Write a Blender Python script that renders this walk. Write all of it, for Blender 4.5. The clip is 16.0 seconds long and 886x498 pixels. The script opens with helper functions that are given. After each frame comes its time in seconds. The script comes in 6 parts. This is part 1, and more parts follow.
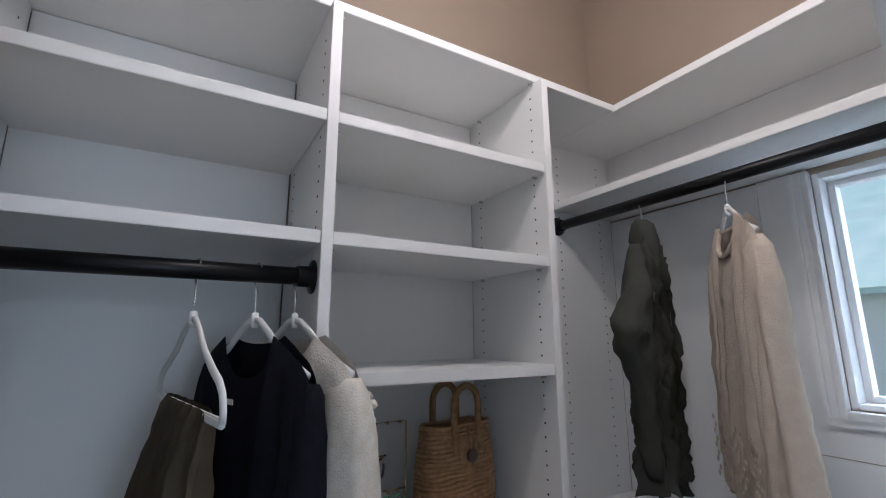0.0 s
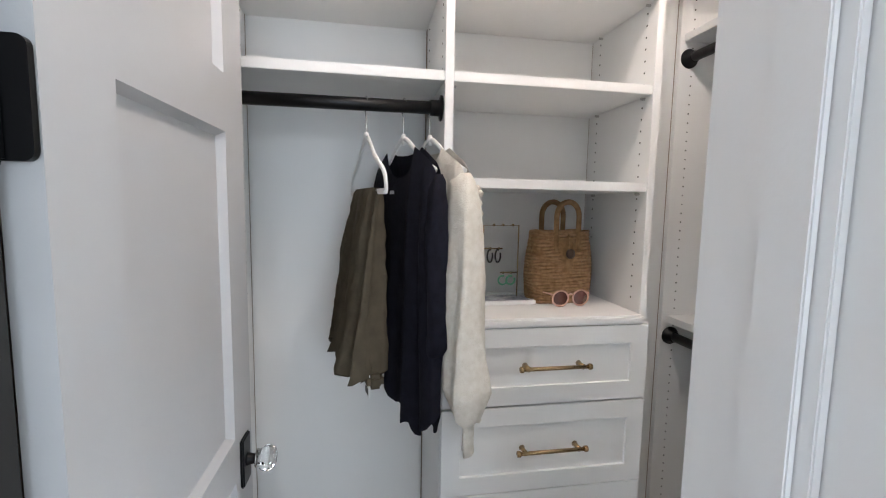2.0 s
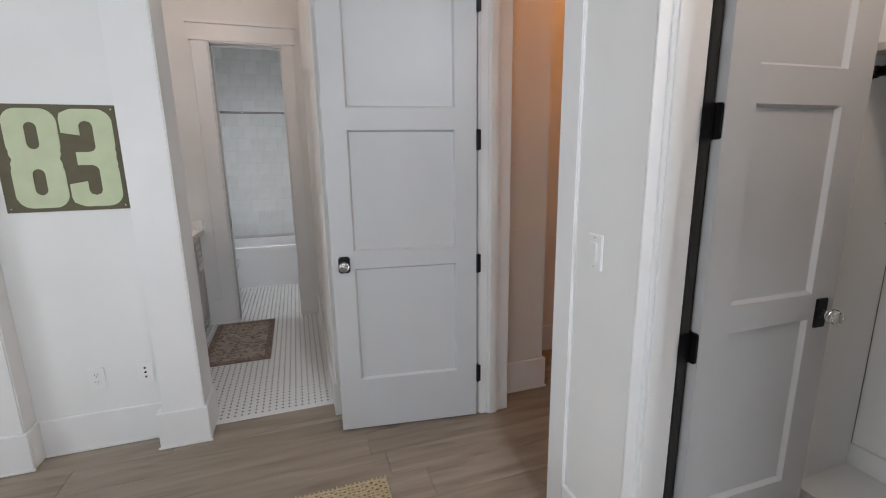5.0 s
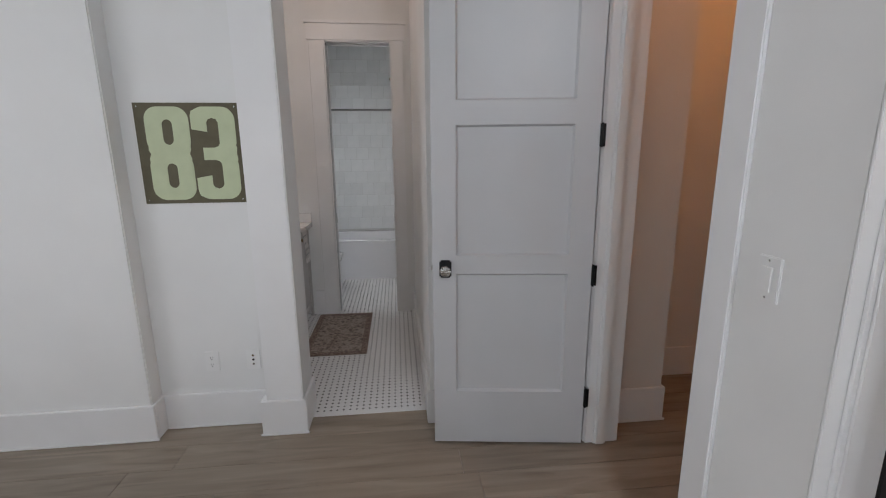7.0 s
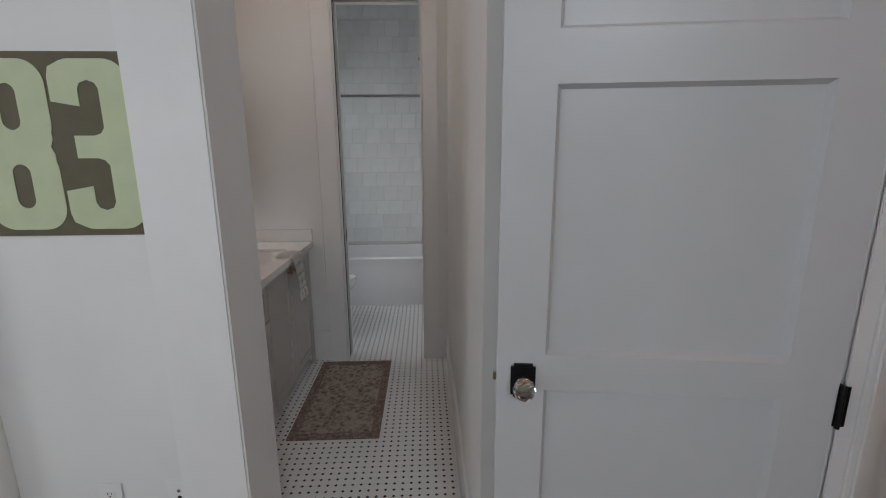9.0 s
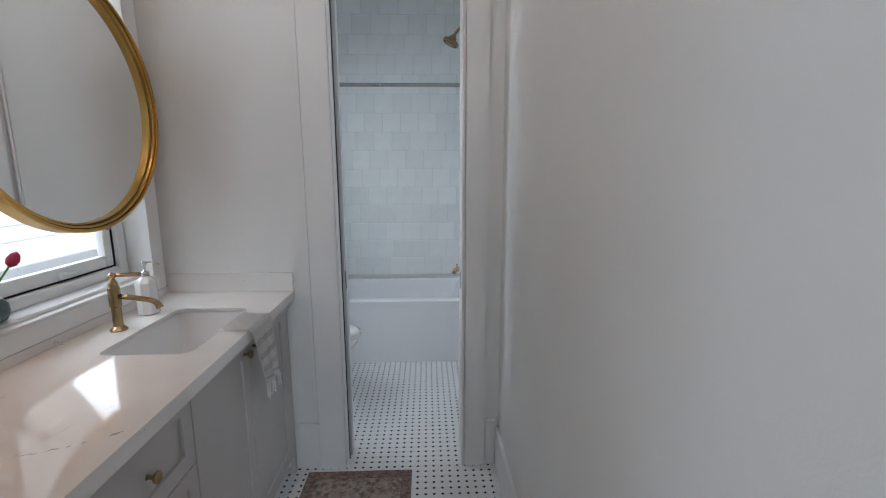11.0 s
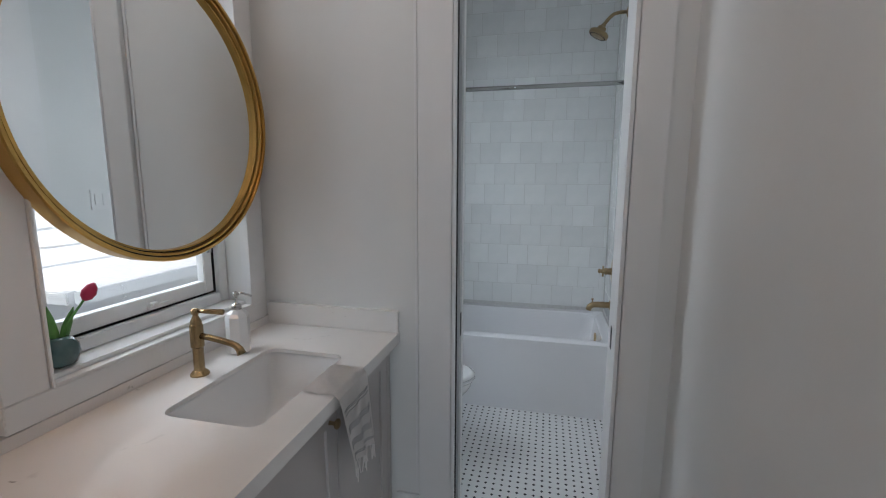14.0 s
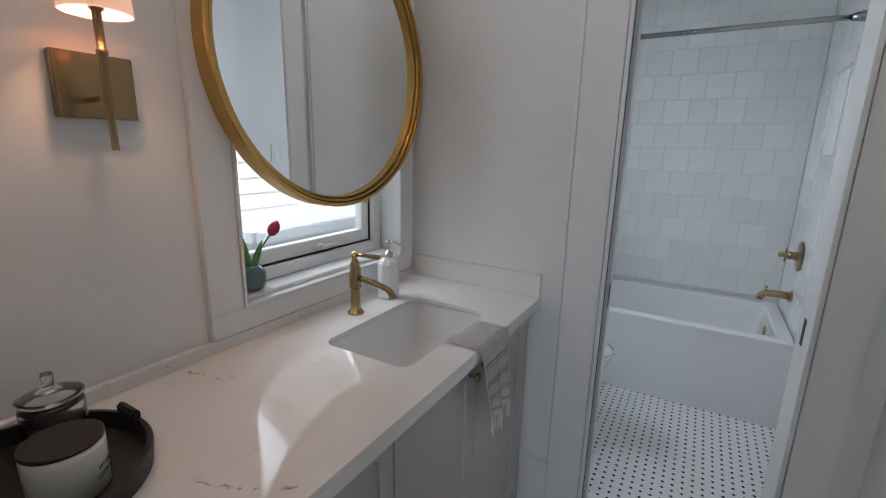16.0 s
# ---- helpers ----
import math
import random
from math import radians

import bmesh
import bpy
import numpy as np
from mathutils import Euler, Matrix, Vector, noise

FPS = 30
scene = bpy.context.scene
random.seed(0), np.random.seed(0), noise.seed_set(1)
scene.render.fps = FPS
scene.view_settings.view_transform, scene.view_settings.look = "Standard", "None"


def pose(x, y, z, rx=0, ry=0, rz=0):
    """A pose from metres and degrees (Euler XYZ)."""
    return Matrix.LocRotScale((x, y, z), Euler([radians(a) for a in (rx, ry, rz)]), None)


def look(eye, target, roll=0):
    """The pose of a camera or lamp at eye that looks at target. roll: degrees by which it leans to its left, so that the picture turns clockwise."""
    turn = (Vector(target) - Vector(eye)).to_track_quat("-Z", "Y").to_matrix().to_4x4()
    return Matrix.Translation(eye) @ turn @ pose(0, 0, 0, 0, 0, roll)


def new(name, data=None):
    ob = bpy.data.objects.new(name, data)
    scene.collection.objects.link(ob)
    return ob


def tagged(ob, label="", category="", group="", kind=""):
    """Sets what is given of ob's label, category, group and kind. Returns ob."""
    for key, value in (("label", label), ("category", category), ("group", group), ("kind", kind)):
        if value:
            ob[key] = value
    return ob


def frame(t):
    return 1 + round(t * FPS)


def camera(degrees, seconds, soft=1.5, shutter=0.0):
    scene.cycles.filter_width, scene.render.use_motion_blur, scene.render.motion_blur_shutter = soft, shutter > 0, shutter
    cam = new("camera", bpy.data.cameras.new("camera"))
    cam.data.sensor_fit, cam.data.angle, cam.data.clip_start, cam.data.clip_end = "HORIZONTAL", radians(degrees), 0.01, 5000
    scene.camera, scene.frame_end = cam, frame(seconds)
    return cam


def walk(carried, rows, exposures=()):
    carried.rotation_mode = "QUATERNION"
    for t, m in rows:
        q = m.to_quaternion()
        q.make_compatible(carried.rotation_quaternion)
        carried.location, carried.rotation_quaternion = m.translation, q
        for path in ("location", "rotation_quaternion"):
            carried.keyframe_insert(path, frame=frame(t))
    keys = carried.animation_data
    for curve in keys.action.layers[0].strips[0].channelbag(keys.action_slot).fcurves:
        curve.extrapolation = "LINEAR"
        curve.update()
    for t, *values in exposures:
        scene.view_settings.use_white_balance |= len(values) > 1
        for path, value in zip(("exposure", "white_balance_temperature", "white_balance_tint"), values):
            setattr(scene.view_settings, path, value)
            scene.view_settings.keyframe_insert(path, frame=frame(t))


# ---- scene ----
cam = camera(90.5, 16.0, soft=1.1)
PATH = [
    (0, (1.765, 1.194, 1.619), (3.46, 0.208, 2.011), -0.2),
    (0.5, (1.752, 1.196, 1.577), (3.480, 0.215, 1.801), -0.8),
    (1, (1.679, 1.198, 1.543), (3.48, 0.331, 1.596), -0.5),
    (1.5, (1.584, 1.193, 1.514), (3.473, 0.542, 1.421), 0.2),
    (2, (1.454, 1.182, 1.483), (3.414, 0.838, 1.281), 1.0),
    (2.5, (1.285, 1.137, 1.506), (3.264, 1.17, 1.22), 1.1),
    (3, (1.145, 1.05, 1.512), (3.06, 1.509, 1.163), 0.5),
    (3.5, (1.052, 0.905, 1.479), (2.785, 1.827, 1.097), -0.3),
    (4, (0.92, 0.765, 1.481), (2.345, 2.114, 1.094), -0.7),
    (4.5, (0.786, 0.615, 1.464), (1.804, 2.291, 1.072), -0.6),
    (5, (0.742, 0.495, 1.475), (1.353, 2.355, 1.066), -0.9),
    (7.5, (0.723, 0.879, 1.478), (0.908, 2.826, 1.061), -0.4),
    (8, (0.735, 1.163, 1.461), (0.892, 3.113, 1.044), -0.2),
    (8.7, (0.722, 1.595, 1.474), (0.814, 3.547, 1.048), -0.2),
    (10.8, (0.582, 2.75, 1.404), (0.634, 4.719, 1.056), -0.6),
    (11, (0.539, 2.848, 1.416), (0.609, 4.816, 1.066), -0.2),
    (11.5, (0.494, 3.056, 1.403), (0.6, 5.025, 1.066), -0.8),
    (12, (0.471, 3.193, 1.428), (0.607, 5.163, 1.107), -0.2),
    (12.5, (0.454, 3.256, 1.435), (0.568, 5.23, 1.136), -0.4),
    (13, (0.453, 3.286, 1.439), (0.428, 5.264, 1.148), -0.2),
    (13.5, (0.451, 3.294, 1.435), (0.226, 5.26, 1.146), -0.1),
    (14, (0.459, 3.289, 1.444), (0.002, 5.213, 1.144), 0.2),
    (14.5, (0.46, 3.284, 1.44), (-0.215, 5.141, 1.133), 0.5),
    (15, (0.437, 3.29, 1.439), (-0.392, 5.08, 1.11), 0.9),
    (15.5, (0.414, 3.297, 1.43), (-0.511, 5.03, 1.055), 1.2),
    (16, (0.386, 3.308, 1.407), (-0.595, 4.991, 0.954), 1.3),
]
walk(cam, [(t, look(eye, target, roll)) for t, eye, target, roll in PATH],
     [(0, -0.46, 5600, 10), (0.5, -0.20, 5800, 10), (1.0, 0.38, 6050, 10), (1.5, 0.62, 6150, 10), (2.0, 0.66, 6250, 10), (2.5, 0.16, 6550, 12), (3.0, -0.12, 6650, 12), (3.5, -0.30, 7000, 14), (4.5, -0.24, 6880, 14), (5.0, -0.24, 6880, 14), (7.5, -0.76, 6900, 16), (8.7, -0.84, 6900, 15), (10.8, -0.22, 6200, 10), (12.5, -0.18, 6300, 11), (14.5, -0.54, 6250, 10), (16, -0.47, 6200, 10)])
SKY, SUN = 0.14, 5.0
BED_L, SIDE_L, VAN_L, CLO_L, SHO_L = 36, 54, 70, 210, 21
CLOSET_LAMP, HALL_LAMP, SCONCE, VAN_CEIL = 18, 12.0, 3.6, 6.5

# ---- world, sun, large lights ----
world = bpy.data.worlds.new("sky_world")
scene.world = world
world.use_nodes = True
wn = world.node_tree.nodes
sky = wn.new("ShaderNodeTexSky")
sky.sky_type = 'NISHITA'
sky.sun_disc = False
sky.sun_elevation = radians(50)
sky.sun_rotation = radians(98)
world.node_tree.links.new(sky.outputs[0], wn["Background"].inputs[0])
wn["Background"].inputs[1].default_value = SKY
sun = new("sun", bpy.data.lights.new("sun", 'SUN'))
sun.data.energy, sun.data.angle, sun.data.color = SUN, radians(0.6), (1, 0.95, 0.88)
sun.matrix_world = look((7, 3, 9), (0, 4, 0))


def area(name, at, to, w, h, power, col=(1, 1, 1)):
    l = new(name, bpy.data.lights.new(name, 'AREA'))
    l.data.shape, l.data.size, l.data.size_y, l.data.energy, l.data.color = 'RECTANGLE', w, h, power, col
    l.matrix_world = look(at, to)
    return l


def bulb(name, at, power, r=0.05, col=(1, 0.6, 0.32)):
    l = new(name, bpy.data.lights.new(name, 'POINT'))
    l.data.energy, l.data.shadow_soft_size, l.data.color = power, r, col
    l.location = at
    return l


area("bedroom_window_light", (-1.5, -2.9, 1.55), (-1.3, 0, 1.4), 2.0, 1.8, BED_L, (0.86, 0.93, 1.0))
area("bedroom_side_light", (-2.9, 0.2, 1.55), (0, 0.2, 1.4), 2.2, 1.8, SIDE_L, (0.82, 0.91, 1.0))
area("vanity_window_light", (-1.75, 4.00, 2.45), (-0.1, 4.45, 1.1), 2.4, 1.5, VAN_L, (0.85, 0.93, 1.0))
area("closet_window_light", (2.08, -1.15, 2.80), (2.08, 0.1, 1.35), 1.6, 0.9, CLO_L, (0.75, 0.88, 1.0))
bulb("closet_lamp", (2.1, 0.75, 2.62), CLOSET_LAMP, 0.08, (1, 0.86, 0.76))
bulb("hall_lamp", (2.75, 2.3, 2.8), HALL_LAMP, 0.08, (1, 0.42, 0.13))
bulb("sconce_bulb", (-0.525, 3.705, 1.69), SCONCE, 0.02, (1, 0.55, 0.30))
bulb("vanity_ceiling_lamp", (0.12, 3.75, 2.88), VAN_CEIL, 0.045, (1, 0.84, 0.74))
area("shower_window_light", (-1.05, 5.45, 1.85), (0.4, 5.6, 1.0), 0.9, 1.2, SHO_L, (0.84, 0.93, 1.0))

# ---- materials ----


def mat(name, col, rough=0.5, metal=0.0, noise_col=None, ns=8.0, bump=0.0, bs=120.0, spec=0.5, rand=0.0, stretch=(1, 1, 1), coat=0.0):
    m = bpy.data.materials.new(name)
    m.use_nodes = True
    n, L = m.node_tree.nodes, m.node_tree.links
    b = n["Principled BSDF"]
    b.inputs["Base Color"].default_value = (*col, 1)
    b.inputs["Roughness"].default_value = rough
    b.inputs["Metallic"].default_value = metal
    b.inputs["Specular IOR Level"].default_value = spec
    b.inputs["Coat Weight"].default_value = coat
    tc = n.new("ShaderNodeTexCoord")
    mp = n.new("ShaderNodeMapping")
    mp.inputs["Scale"].default_value = stretch
    L.new(tc.outputs["Object"], mp.inputs[0])
    if noise_col:
        t = n.new("ShaderNodeTexNoise")
        t.inputs["Scale"].default_value, t.inputs["Detail"].default_value = ns, 6
        L.new(mp.outputs[0], t.inputs["Vector"])
        r = n.new("ShaderNodeValToRGB")
        r.color_ramp.elements[0].position, r.color_ramp.elements[1].position = 0.3, 0.7
        r.color_ramp.elements[0].color, r.color_ramp.elements[1].color = (*col, 1), (*noise_col, 1)
        L.new(t.outputs[0], r.inputs[0])
        out = r.outputs[0]
        if rand:
            oi = n.new("ShaderNodeObjectInfo")
            mr = n.new("ShaderNodeMapRange")
            mr.inputs[3].default_value, mr.inputs[4].default_value = 1 - rand, 1 + rand
            L.new(oi.outputs["Random"], mr.inputs[0])
            mx = n.new("ShaderNodeVectorMath")
            mx.operation = 'SCALE'
            L.new(out, mx.inputs[0])
            L.new(mr.outputs[0], mx.inputs["Scale"])
            out = mx.outputs[0]
        L.new(out, b.inputs["Base Color"])
    if bump:
        t2 = n.new("ShaderNodeTexNoise")
        t2.inputs["Scale"].default_value, t2.inputs["Detail"].default_value = bs, 5
        L.new(mp.outputs[0], t2.inputs["Vector"])
        bp = n.new("ShaderNodeBump")
        bp.inputs["Strength"].default_value, bp.inputs["Distance"].default_value = bump, 0.002
        L.new(t2.outputs[0], bp.inputs["Height"])
        L.new(bp.outputs[0], b.inputs["Normal"])
    return m


WALL = mat("wall_paint", (0.77, 0.77, 0.76), 0.65, noise_col=(0.81, 0.81, 0.80), ns=2.5, bump=0.12, bs=260)
TRIM = mat("trim_paint", (0.80, 0.80, 0.80), 0.35, noise_col=(0.83, 0.83, 0.83), ns=5, bump=0.06, bs=160)
# Closet beige, taken darker to stand in for dim light above the shelves.
CLOSETW = mat("dimmed_closet_beige", (0.33, 0.26, 0.205), 0.7, noise_col=(0.36, 0.285, 0.225), ns=2.5, bump=0.12, bs=260)
BEIGE = mat("warm_wall_paint", (0.72, 0.70, 0.67), 0.7, noise_col=(0.76, 0.74, 0.71), ns=2.5, bump=0.12, bs=260)
DOORP = mat("door_paint", (0.51, 0.515, 0.525), 0.36, noise_col=(0.54, 0.545, 0.555), ns=3, bump=0.08, bs=180)
MELA = mat("white_melamine", (0.78, 0.78, 0.77), 0.42, noise_col=(0.81, 0.81, 0.80), ns=4, bump=0.10, bs=90, stretch=(1, 1, 0.15))
CEIL = mat("ceiling_paint", (0.8, 0.79, 0.78), 0.8, noise_col=(0.83, 0.82, 0.81), ns=2)
BLACK = mat("matte_black_metal", (0.012, 0.012, 0.013), 0.38, 0.6, bump=0.05, bs=300)
# Near black for dark parts; also paints the shade in gaps, holes and slots.
DARK = mat("black_and_gap_shade", (0.02, 0.02, 0.02), 0.9)
BRASS = mat("brushed_brass", (0.36, 0.255, 0.135), 0.27, 1.0, noise_col=(0.42, 0.30, 0.16), ns=30, bump=0.05, bs=200)
GOLD = mat("gold_mirror_frame", (0.60, 0.36, 0.10), 0.28, 1.0, noise_col=(0.66, 0.41, 0.13), ns=12, bump=0.04, bs=150)
BRONZE = mat("aged_brass", (0.34, 0.25, 0.14), 0.30, 1.0, noise_col=(0.40, 0.30, 0.17), ns=30)
CHROME = mat("satin_nickel", (0.62, 0.62, 0.61), 0.22, 1.0)
NICKEL = mat("polished_nickel", (0.36, 0.36, 0.355), 0.16, 1.0)
WIRE = mat("hook_wire", (0.66, 0.66, 0.66), 0.25, 1.0)
HANG = mat("white_flocked_plastic", (0.78, 0.78, 0.77), 0.5, noise_col=(0.82, 0.82, 0.81), ns=20)
ACRYL = mat("tub_acrylic", (0.80, 0.80, 0.82), 0.12, noise_col=(0.82, 0.82, 0.84), ns=2, coat=0.3)
PORC = mat("porcelain", (0.82, 0.82, 0.82), 0.08, noise_col=(0.84, 0.84, 0.84), ns=2, coat=0.4)
CAB = mat("greige_cabinet_paint", (0.50, 0.475, 0.465), 0.42, noise_col=(0.53, 0.50, 0.49), ns=4, bump=0.05, bs=140)
TILE = mat("glazed_white_tile", (0.74, 0.76, 0.76), 0.10, noise_col=(0.80, 0.81, 0.81), ns=9, bump=0.22, bs=14, rand=0.045)
GROUT = mat("grey_grout", (0.56, 0.56, 0.55), 0.9, noise_col=(0.62, 0.62, 0.61), ns=60)
FGROUT = mat("floor_grout", (0.74, 0.74, 0.74), 0.85, noise_col=(0.74, 0.74, 0.74), ns=50)
FTILE = mat("white_mosaic_tile", (0.79, 0.79, 0.79), 0.22, noise_col=(0.83, 0.83, 0.83), ns=25)
FDOT = mat("grey_mosaic_dot", (0.045, 0.045, 0.05), 0.25, noise_col=(0.07, 0.07, 0.075), ns=80)
SIDING = mat("white_siding", (0.82, 0.84, 0.86), 0.6, noise_col=(0.85, 0.87, 0.88), ns=5, bump=0.1, bs=40)
OLIVE = mat("olive_wool", (0.062, 0.050, 0.034), 0.85, noise_col=(0.088, 0.073, 0.050), ns=30, bump=0.5, bs=500, spec=0.2)
NAVY = mat("navy_knit", (0.007, 0.007, 0.012), 0.9, noise_col=(0.012, 0.012, 0.020), ns=40, bump=0.6, bs=450, spec=0.15)
CREAM = mat("cream_mohair", (0.66, 0.61, 0.53), 0.95, noise_col=(0.76, 0.72, 0.65), ns=60, bump=0.9, bs=300, spec=0.1)
OATKNIT = mat("oatmeal_knit", (0.62, 0.53, 0.44), 0.95, noise_col=(0.70, 0.61, 0.51), ns=35, bump=0.9, bs=260, spec=0.1)
ARMY = mat("army_green_canvas", (0.034, 0.036, 0.030), 0.8, noise_col=(0.062, 0.064, 0.055), ns=9, bump=0.5, bs=350, spec=0.2)
STRAW = mat("jute_rope", (0.24, 0.135, 0.066), 0.9, noise_col=(0.39, 0.24, 0.125), ns=70, bump=0.8, bs=240, spec=0.2)
STRAWD = mat("dark_jute", (0.20, 0.115, 0.055), 0.9, noise_col=(0.33, 0.20, 0.10), ns=70, bump=0.8, bs=240, spec=0.2)
BUTTON = mat("brown_button", (0.05, 0.025, 0.015), 0.4)
TORT = mat("pink_acetate", (0.52, 0.30, 0.24), 0.15, noise_col=(0.62, 0.38, 0.30), ns=90, coat=0.4)
LENS = mat("brown_lens", (0.10, 0.035, 0.03), 0.08, coat=0.5)
MARB = mat("printed_tray", (0.72, 0.73, 0.76), 0.25, noise_col=(0.30, 0.32, 0.38), ns=42)
GREENE = mat("mint_enamel", (0.16, 0.55, 0.33), 0.35)
BLKE = mat("black_enamel", (0.02, 0.02, 0.022), 0.3)
PLAST = mat("white_plastic", (0.80, 0.80, 0.79), 0.3)
SIGN_D = mat("sign_olive_brown", (0.092, 0.078, 0.040), 0.55, noise_col=(0.110, 0.095, 0.050), ns=20)
SIGN_L = mat("sign_pale_green", (0.50, 0.56, 0.36), 0.55, noise_col=(0.56, 0.62, 0.41), ns=12)
TEAL = mat("teal_glaze", (0.055, 0.11, 0.11), 0.15, noise_col=(0.10, 0.17, 0.165), ns=30, coat=0.5)
PETAL = mat("tulip_petal", (0.42, 0.01, 0.06), 0.5, noise_col=(0.55, 0.02, 0.09), ns=40)
LEAF = mat("tulip_leaf", (0.06, 0.19, 0.03), 0.5, noise_col=(0.12, 0.30, 0.06), ns=40)
TOWEL = mat("white_cotton", (0.84, 0.81, 0.79), 0.95, noise_col=(0.88, 0.85, 0.83), ns=60, bump=0.7, bs=380, spec=0.1)
STRIPE = mat("charcoal_thread", (0.22, 0.22, 0.24), 0.95)
TRAYB = mat("black_wood_tray", (0.012, 0.011, 0.011), 0.5, noise_col=(0.02, 0.018, 0.018), ns=20)
LIDB = mat("dark_bronze_lid", (0.02, 0.014, 0.012), 0.35, 0.3)
WAX = mat("candle_glass", (0.66, 0.66, 0.58), 0.25, noise_col=(0.72, 0.72, 0.64), ns=4, coat=0.4)
INK = mat("label_ink", (0.06, 0.06, 0.05), 0.6)
SHADE = mat("lamp_shade_linen", (0.8, 0.66, 0.58), 0.9, noise_col=(0.84, 0.71, 0.63), ns=80)
SHADE.node_tree.nodes["Principled BSDF"].inputs["Emission Color"].default_value = (1.0, 0.50, 0.30, 1)
SHADE.node_tree.nodes["Principled BSDF"].inputs["Emission Strength"].default_value = 0.9
WEAVE = mat("seagrass_weave", (0.42, 0.33, 0.20), 0.9, noise_col=(0.60, 0.50, 0.34), ns=60, bump=0.8, bs=200)


def glass(name, rough=0.0, col=(1, 1, 1), ior=1.45):
    m = bpy.data.materials.new(name)
    m.use_nodes = True
    b = m.node_tree.nodes["Principled BSDF"]
    b.inputs["Base Color"].default_value = (*col, 1)
    b.inputs["Transmission Weight"].default_value, b.inputs["Roughness"].default_value, b.inputs["IOR"].default_value = 1, rough, ior
    return m


GLASS = glass("clear_glass")
CRYSTAL = glass("crystal", 0.03, ior=1.5)
MIRROR = mat("silver_mirror", (0.86, 0.88, 0.88), 0.01, 1.0)


def ramp_mat(name, build, rough=0.4, bump=0.0):
    m = bpy.data.materials.new(name)
    m.use_nodes = True
    n, L = m.node_tree.nodes, m.node_tree.links
    b = n["Principled BSDF"]
    b.inputs["Roughness"].default_value = rough
    L.new(build(n, L), b.inputs["Base Color"])
    return m


def quartz(n, L):
    """Warm white stone with a few thin veins, each along a line through warped space."""
    tc = n.new("ShaderNodeTexCoord")

    def vmath(op, a, b):
        v = n.new("ShaderNodeVectorMath")
        v.operation = op
        for k, x in enumerate((a, b)):
            if isinstance(x, (tuple, Vector)):
                v.inputs[k].default_value = tuple(x)
            elif x is not None:
                L.new(x, v.inputs[k])
        return v

    def fmath(op, a, b=None, clamp=False):
        m = n.new("ShaderNodeMath")
        m.operation, m.use_clamp = op, clamp
        for k, x in enumerate((a, b)):
            if isinstance(x, (int, float)):
                m.inputs[k].default_value = x
            elif x is not None:
                L.new(x, m.inputs[k])
        return m.outputs[0]

    w = n.new("ShaderNodeTexNoise")
    w.inputs["Scale"].default_value, w.inputs["Detail"].default_value = 14, 5
    L.new(tc.outputs["Object"], w.inputs["Vector"])
    c = vmath('SUBTRACT', w.outputs["Color"], (0.5, 0.5, 0.5)).outputs[0]
    sc = n.new("ShaderNodeVectorMath")
    sc.operation = 'SCALE'
    sc.inputs["Scale"].default_value = 0.085
    L.new(c, sc.inputs[0])
    P_ = vmath('ADD', tc.outputs["Object"], sc.outputs[0]).outputs[0]
    cloud = n.new("ShaderNodeTexNoise")
    cloud.inputs["Scale"].default_value, cloud.inputs["Detail"].default_value = 3.5, 4
    L.new(tc.outputs["Object"], cloud.inputs["Vector"])
    thin = n.new("ShaderNodeTexNoise")
    thin.inputs["Scale"].default_value = 22
    L.new(tc.outputs["Object"], thin.inputs["Vector"])
    base = n.new("ShaderNodeMix")
    base.data_type = 'RGBA'
    base.inputs[6].default_value, base.inputs[7].default_value = (0.82, 0.80, 0.78, 1), (0.77, 0.75, 0.73, 1)
    L.new(fmath('SUBTRACT', fmath('MULTIPLY', cloud.outputs[0], 4.0), 2.0, True), base.inputs[0])
    out = base.outputs[2]
    for A, E, wd, dark in (((-0.62, 3.36, 0.89), (-0.30, 3.57, 0.89), 0.0016, 0.5), ((-0.30, 3.57, 0.89), (-0.06, 3.72, 0.89), 0.0022, 0.85),
                           ((-0.62, 3.765, 0.93), (-0.590, 3.80, 0.89), 0.0022, 0.8), ((-0.59, 3.81, 0.89), (-0.47, 3.84, 0.89), 0.0020, 0.8), ((-0.47, 3.84, 0.89), (-0.36, 4.02, 0.89), 0.0045, 0.18),
                           ((-0.60, 4.15, 0.935), (-0.60, 4.175, 0.885), 0.0020, 0.8), ((-0.60, 3.65, 0.93), (-0.60, 3.67, 0.885), 0.0025, 0.4),
                           ((-0.34, 4.775, 0.975), (-0.28, 4.775, 0.945), 0.0018, 0.6), ((-0.62, 3.66, 0.89), (-0.50, 3.60, 0.89), 0.0040, 0.2), ((-0.45, 4.60, 0.89), (-0.30, 4.68, 0.89), 0.0020, 0.35), ((-0.24, 3.60, 0.89), (-0.20, 3.80, 0.89), 0.004, 0.15)):
        A, E = Vector(A), Vector(E)
        d = E - A
        q = vmath('SUBTRACT', P_, A).outputs[0]
        t = fmath('MULTIPLY', vmath('DOT_PRODUCT', q, d).outputs["Value"], 1 / d.length_squared, True)
        s2 = n.new("ShaderNodeVectorMath")
        s2.operation = 'SCALE'
        s2.inputs[0].default_value = d
        L.new(t, s2.inputs["Scale"])
        ds = n.new("ShaderNodeVectorMath")
        ds.operation = 'DISTANCE'
        L.new(q, ds.inputs[0])
        L.new(s2.outputs[0], ds.inputs[1])
        m = fmath('SUBTRACT', 1.0, fmath('DIVIDE', ds.outputs["Value"], fmath('MULTIPLY', thin.outputs[0], wd * 3.6)), True)
        m = fmath('MULTIPLY', m, dark)
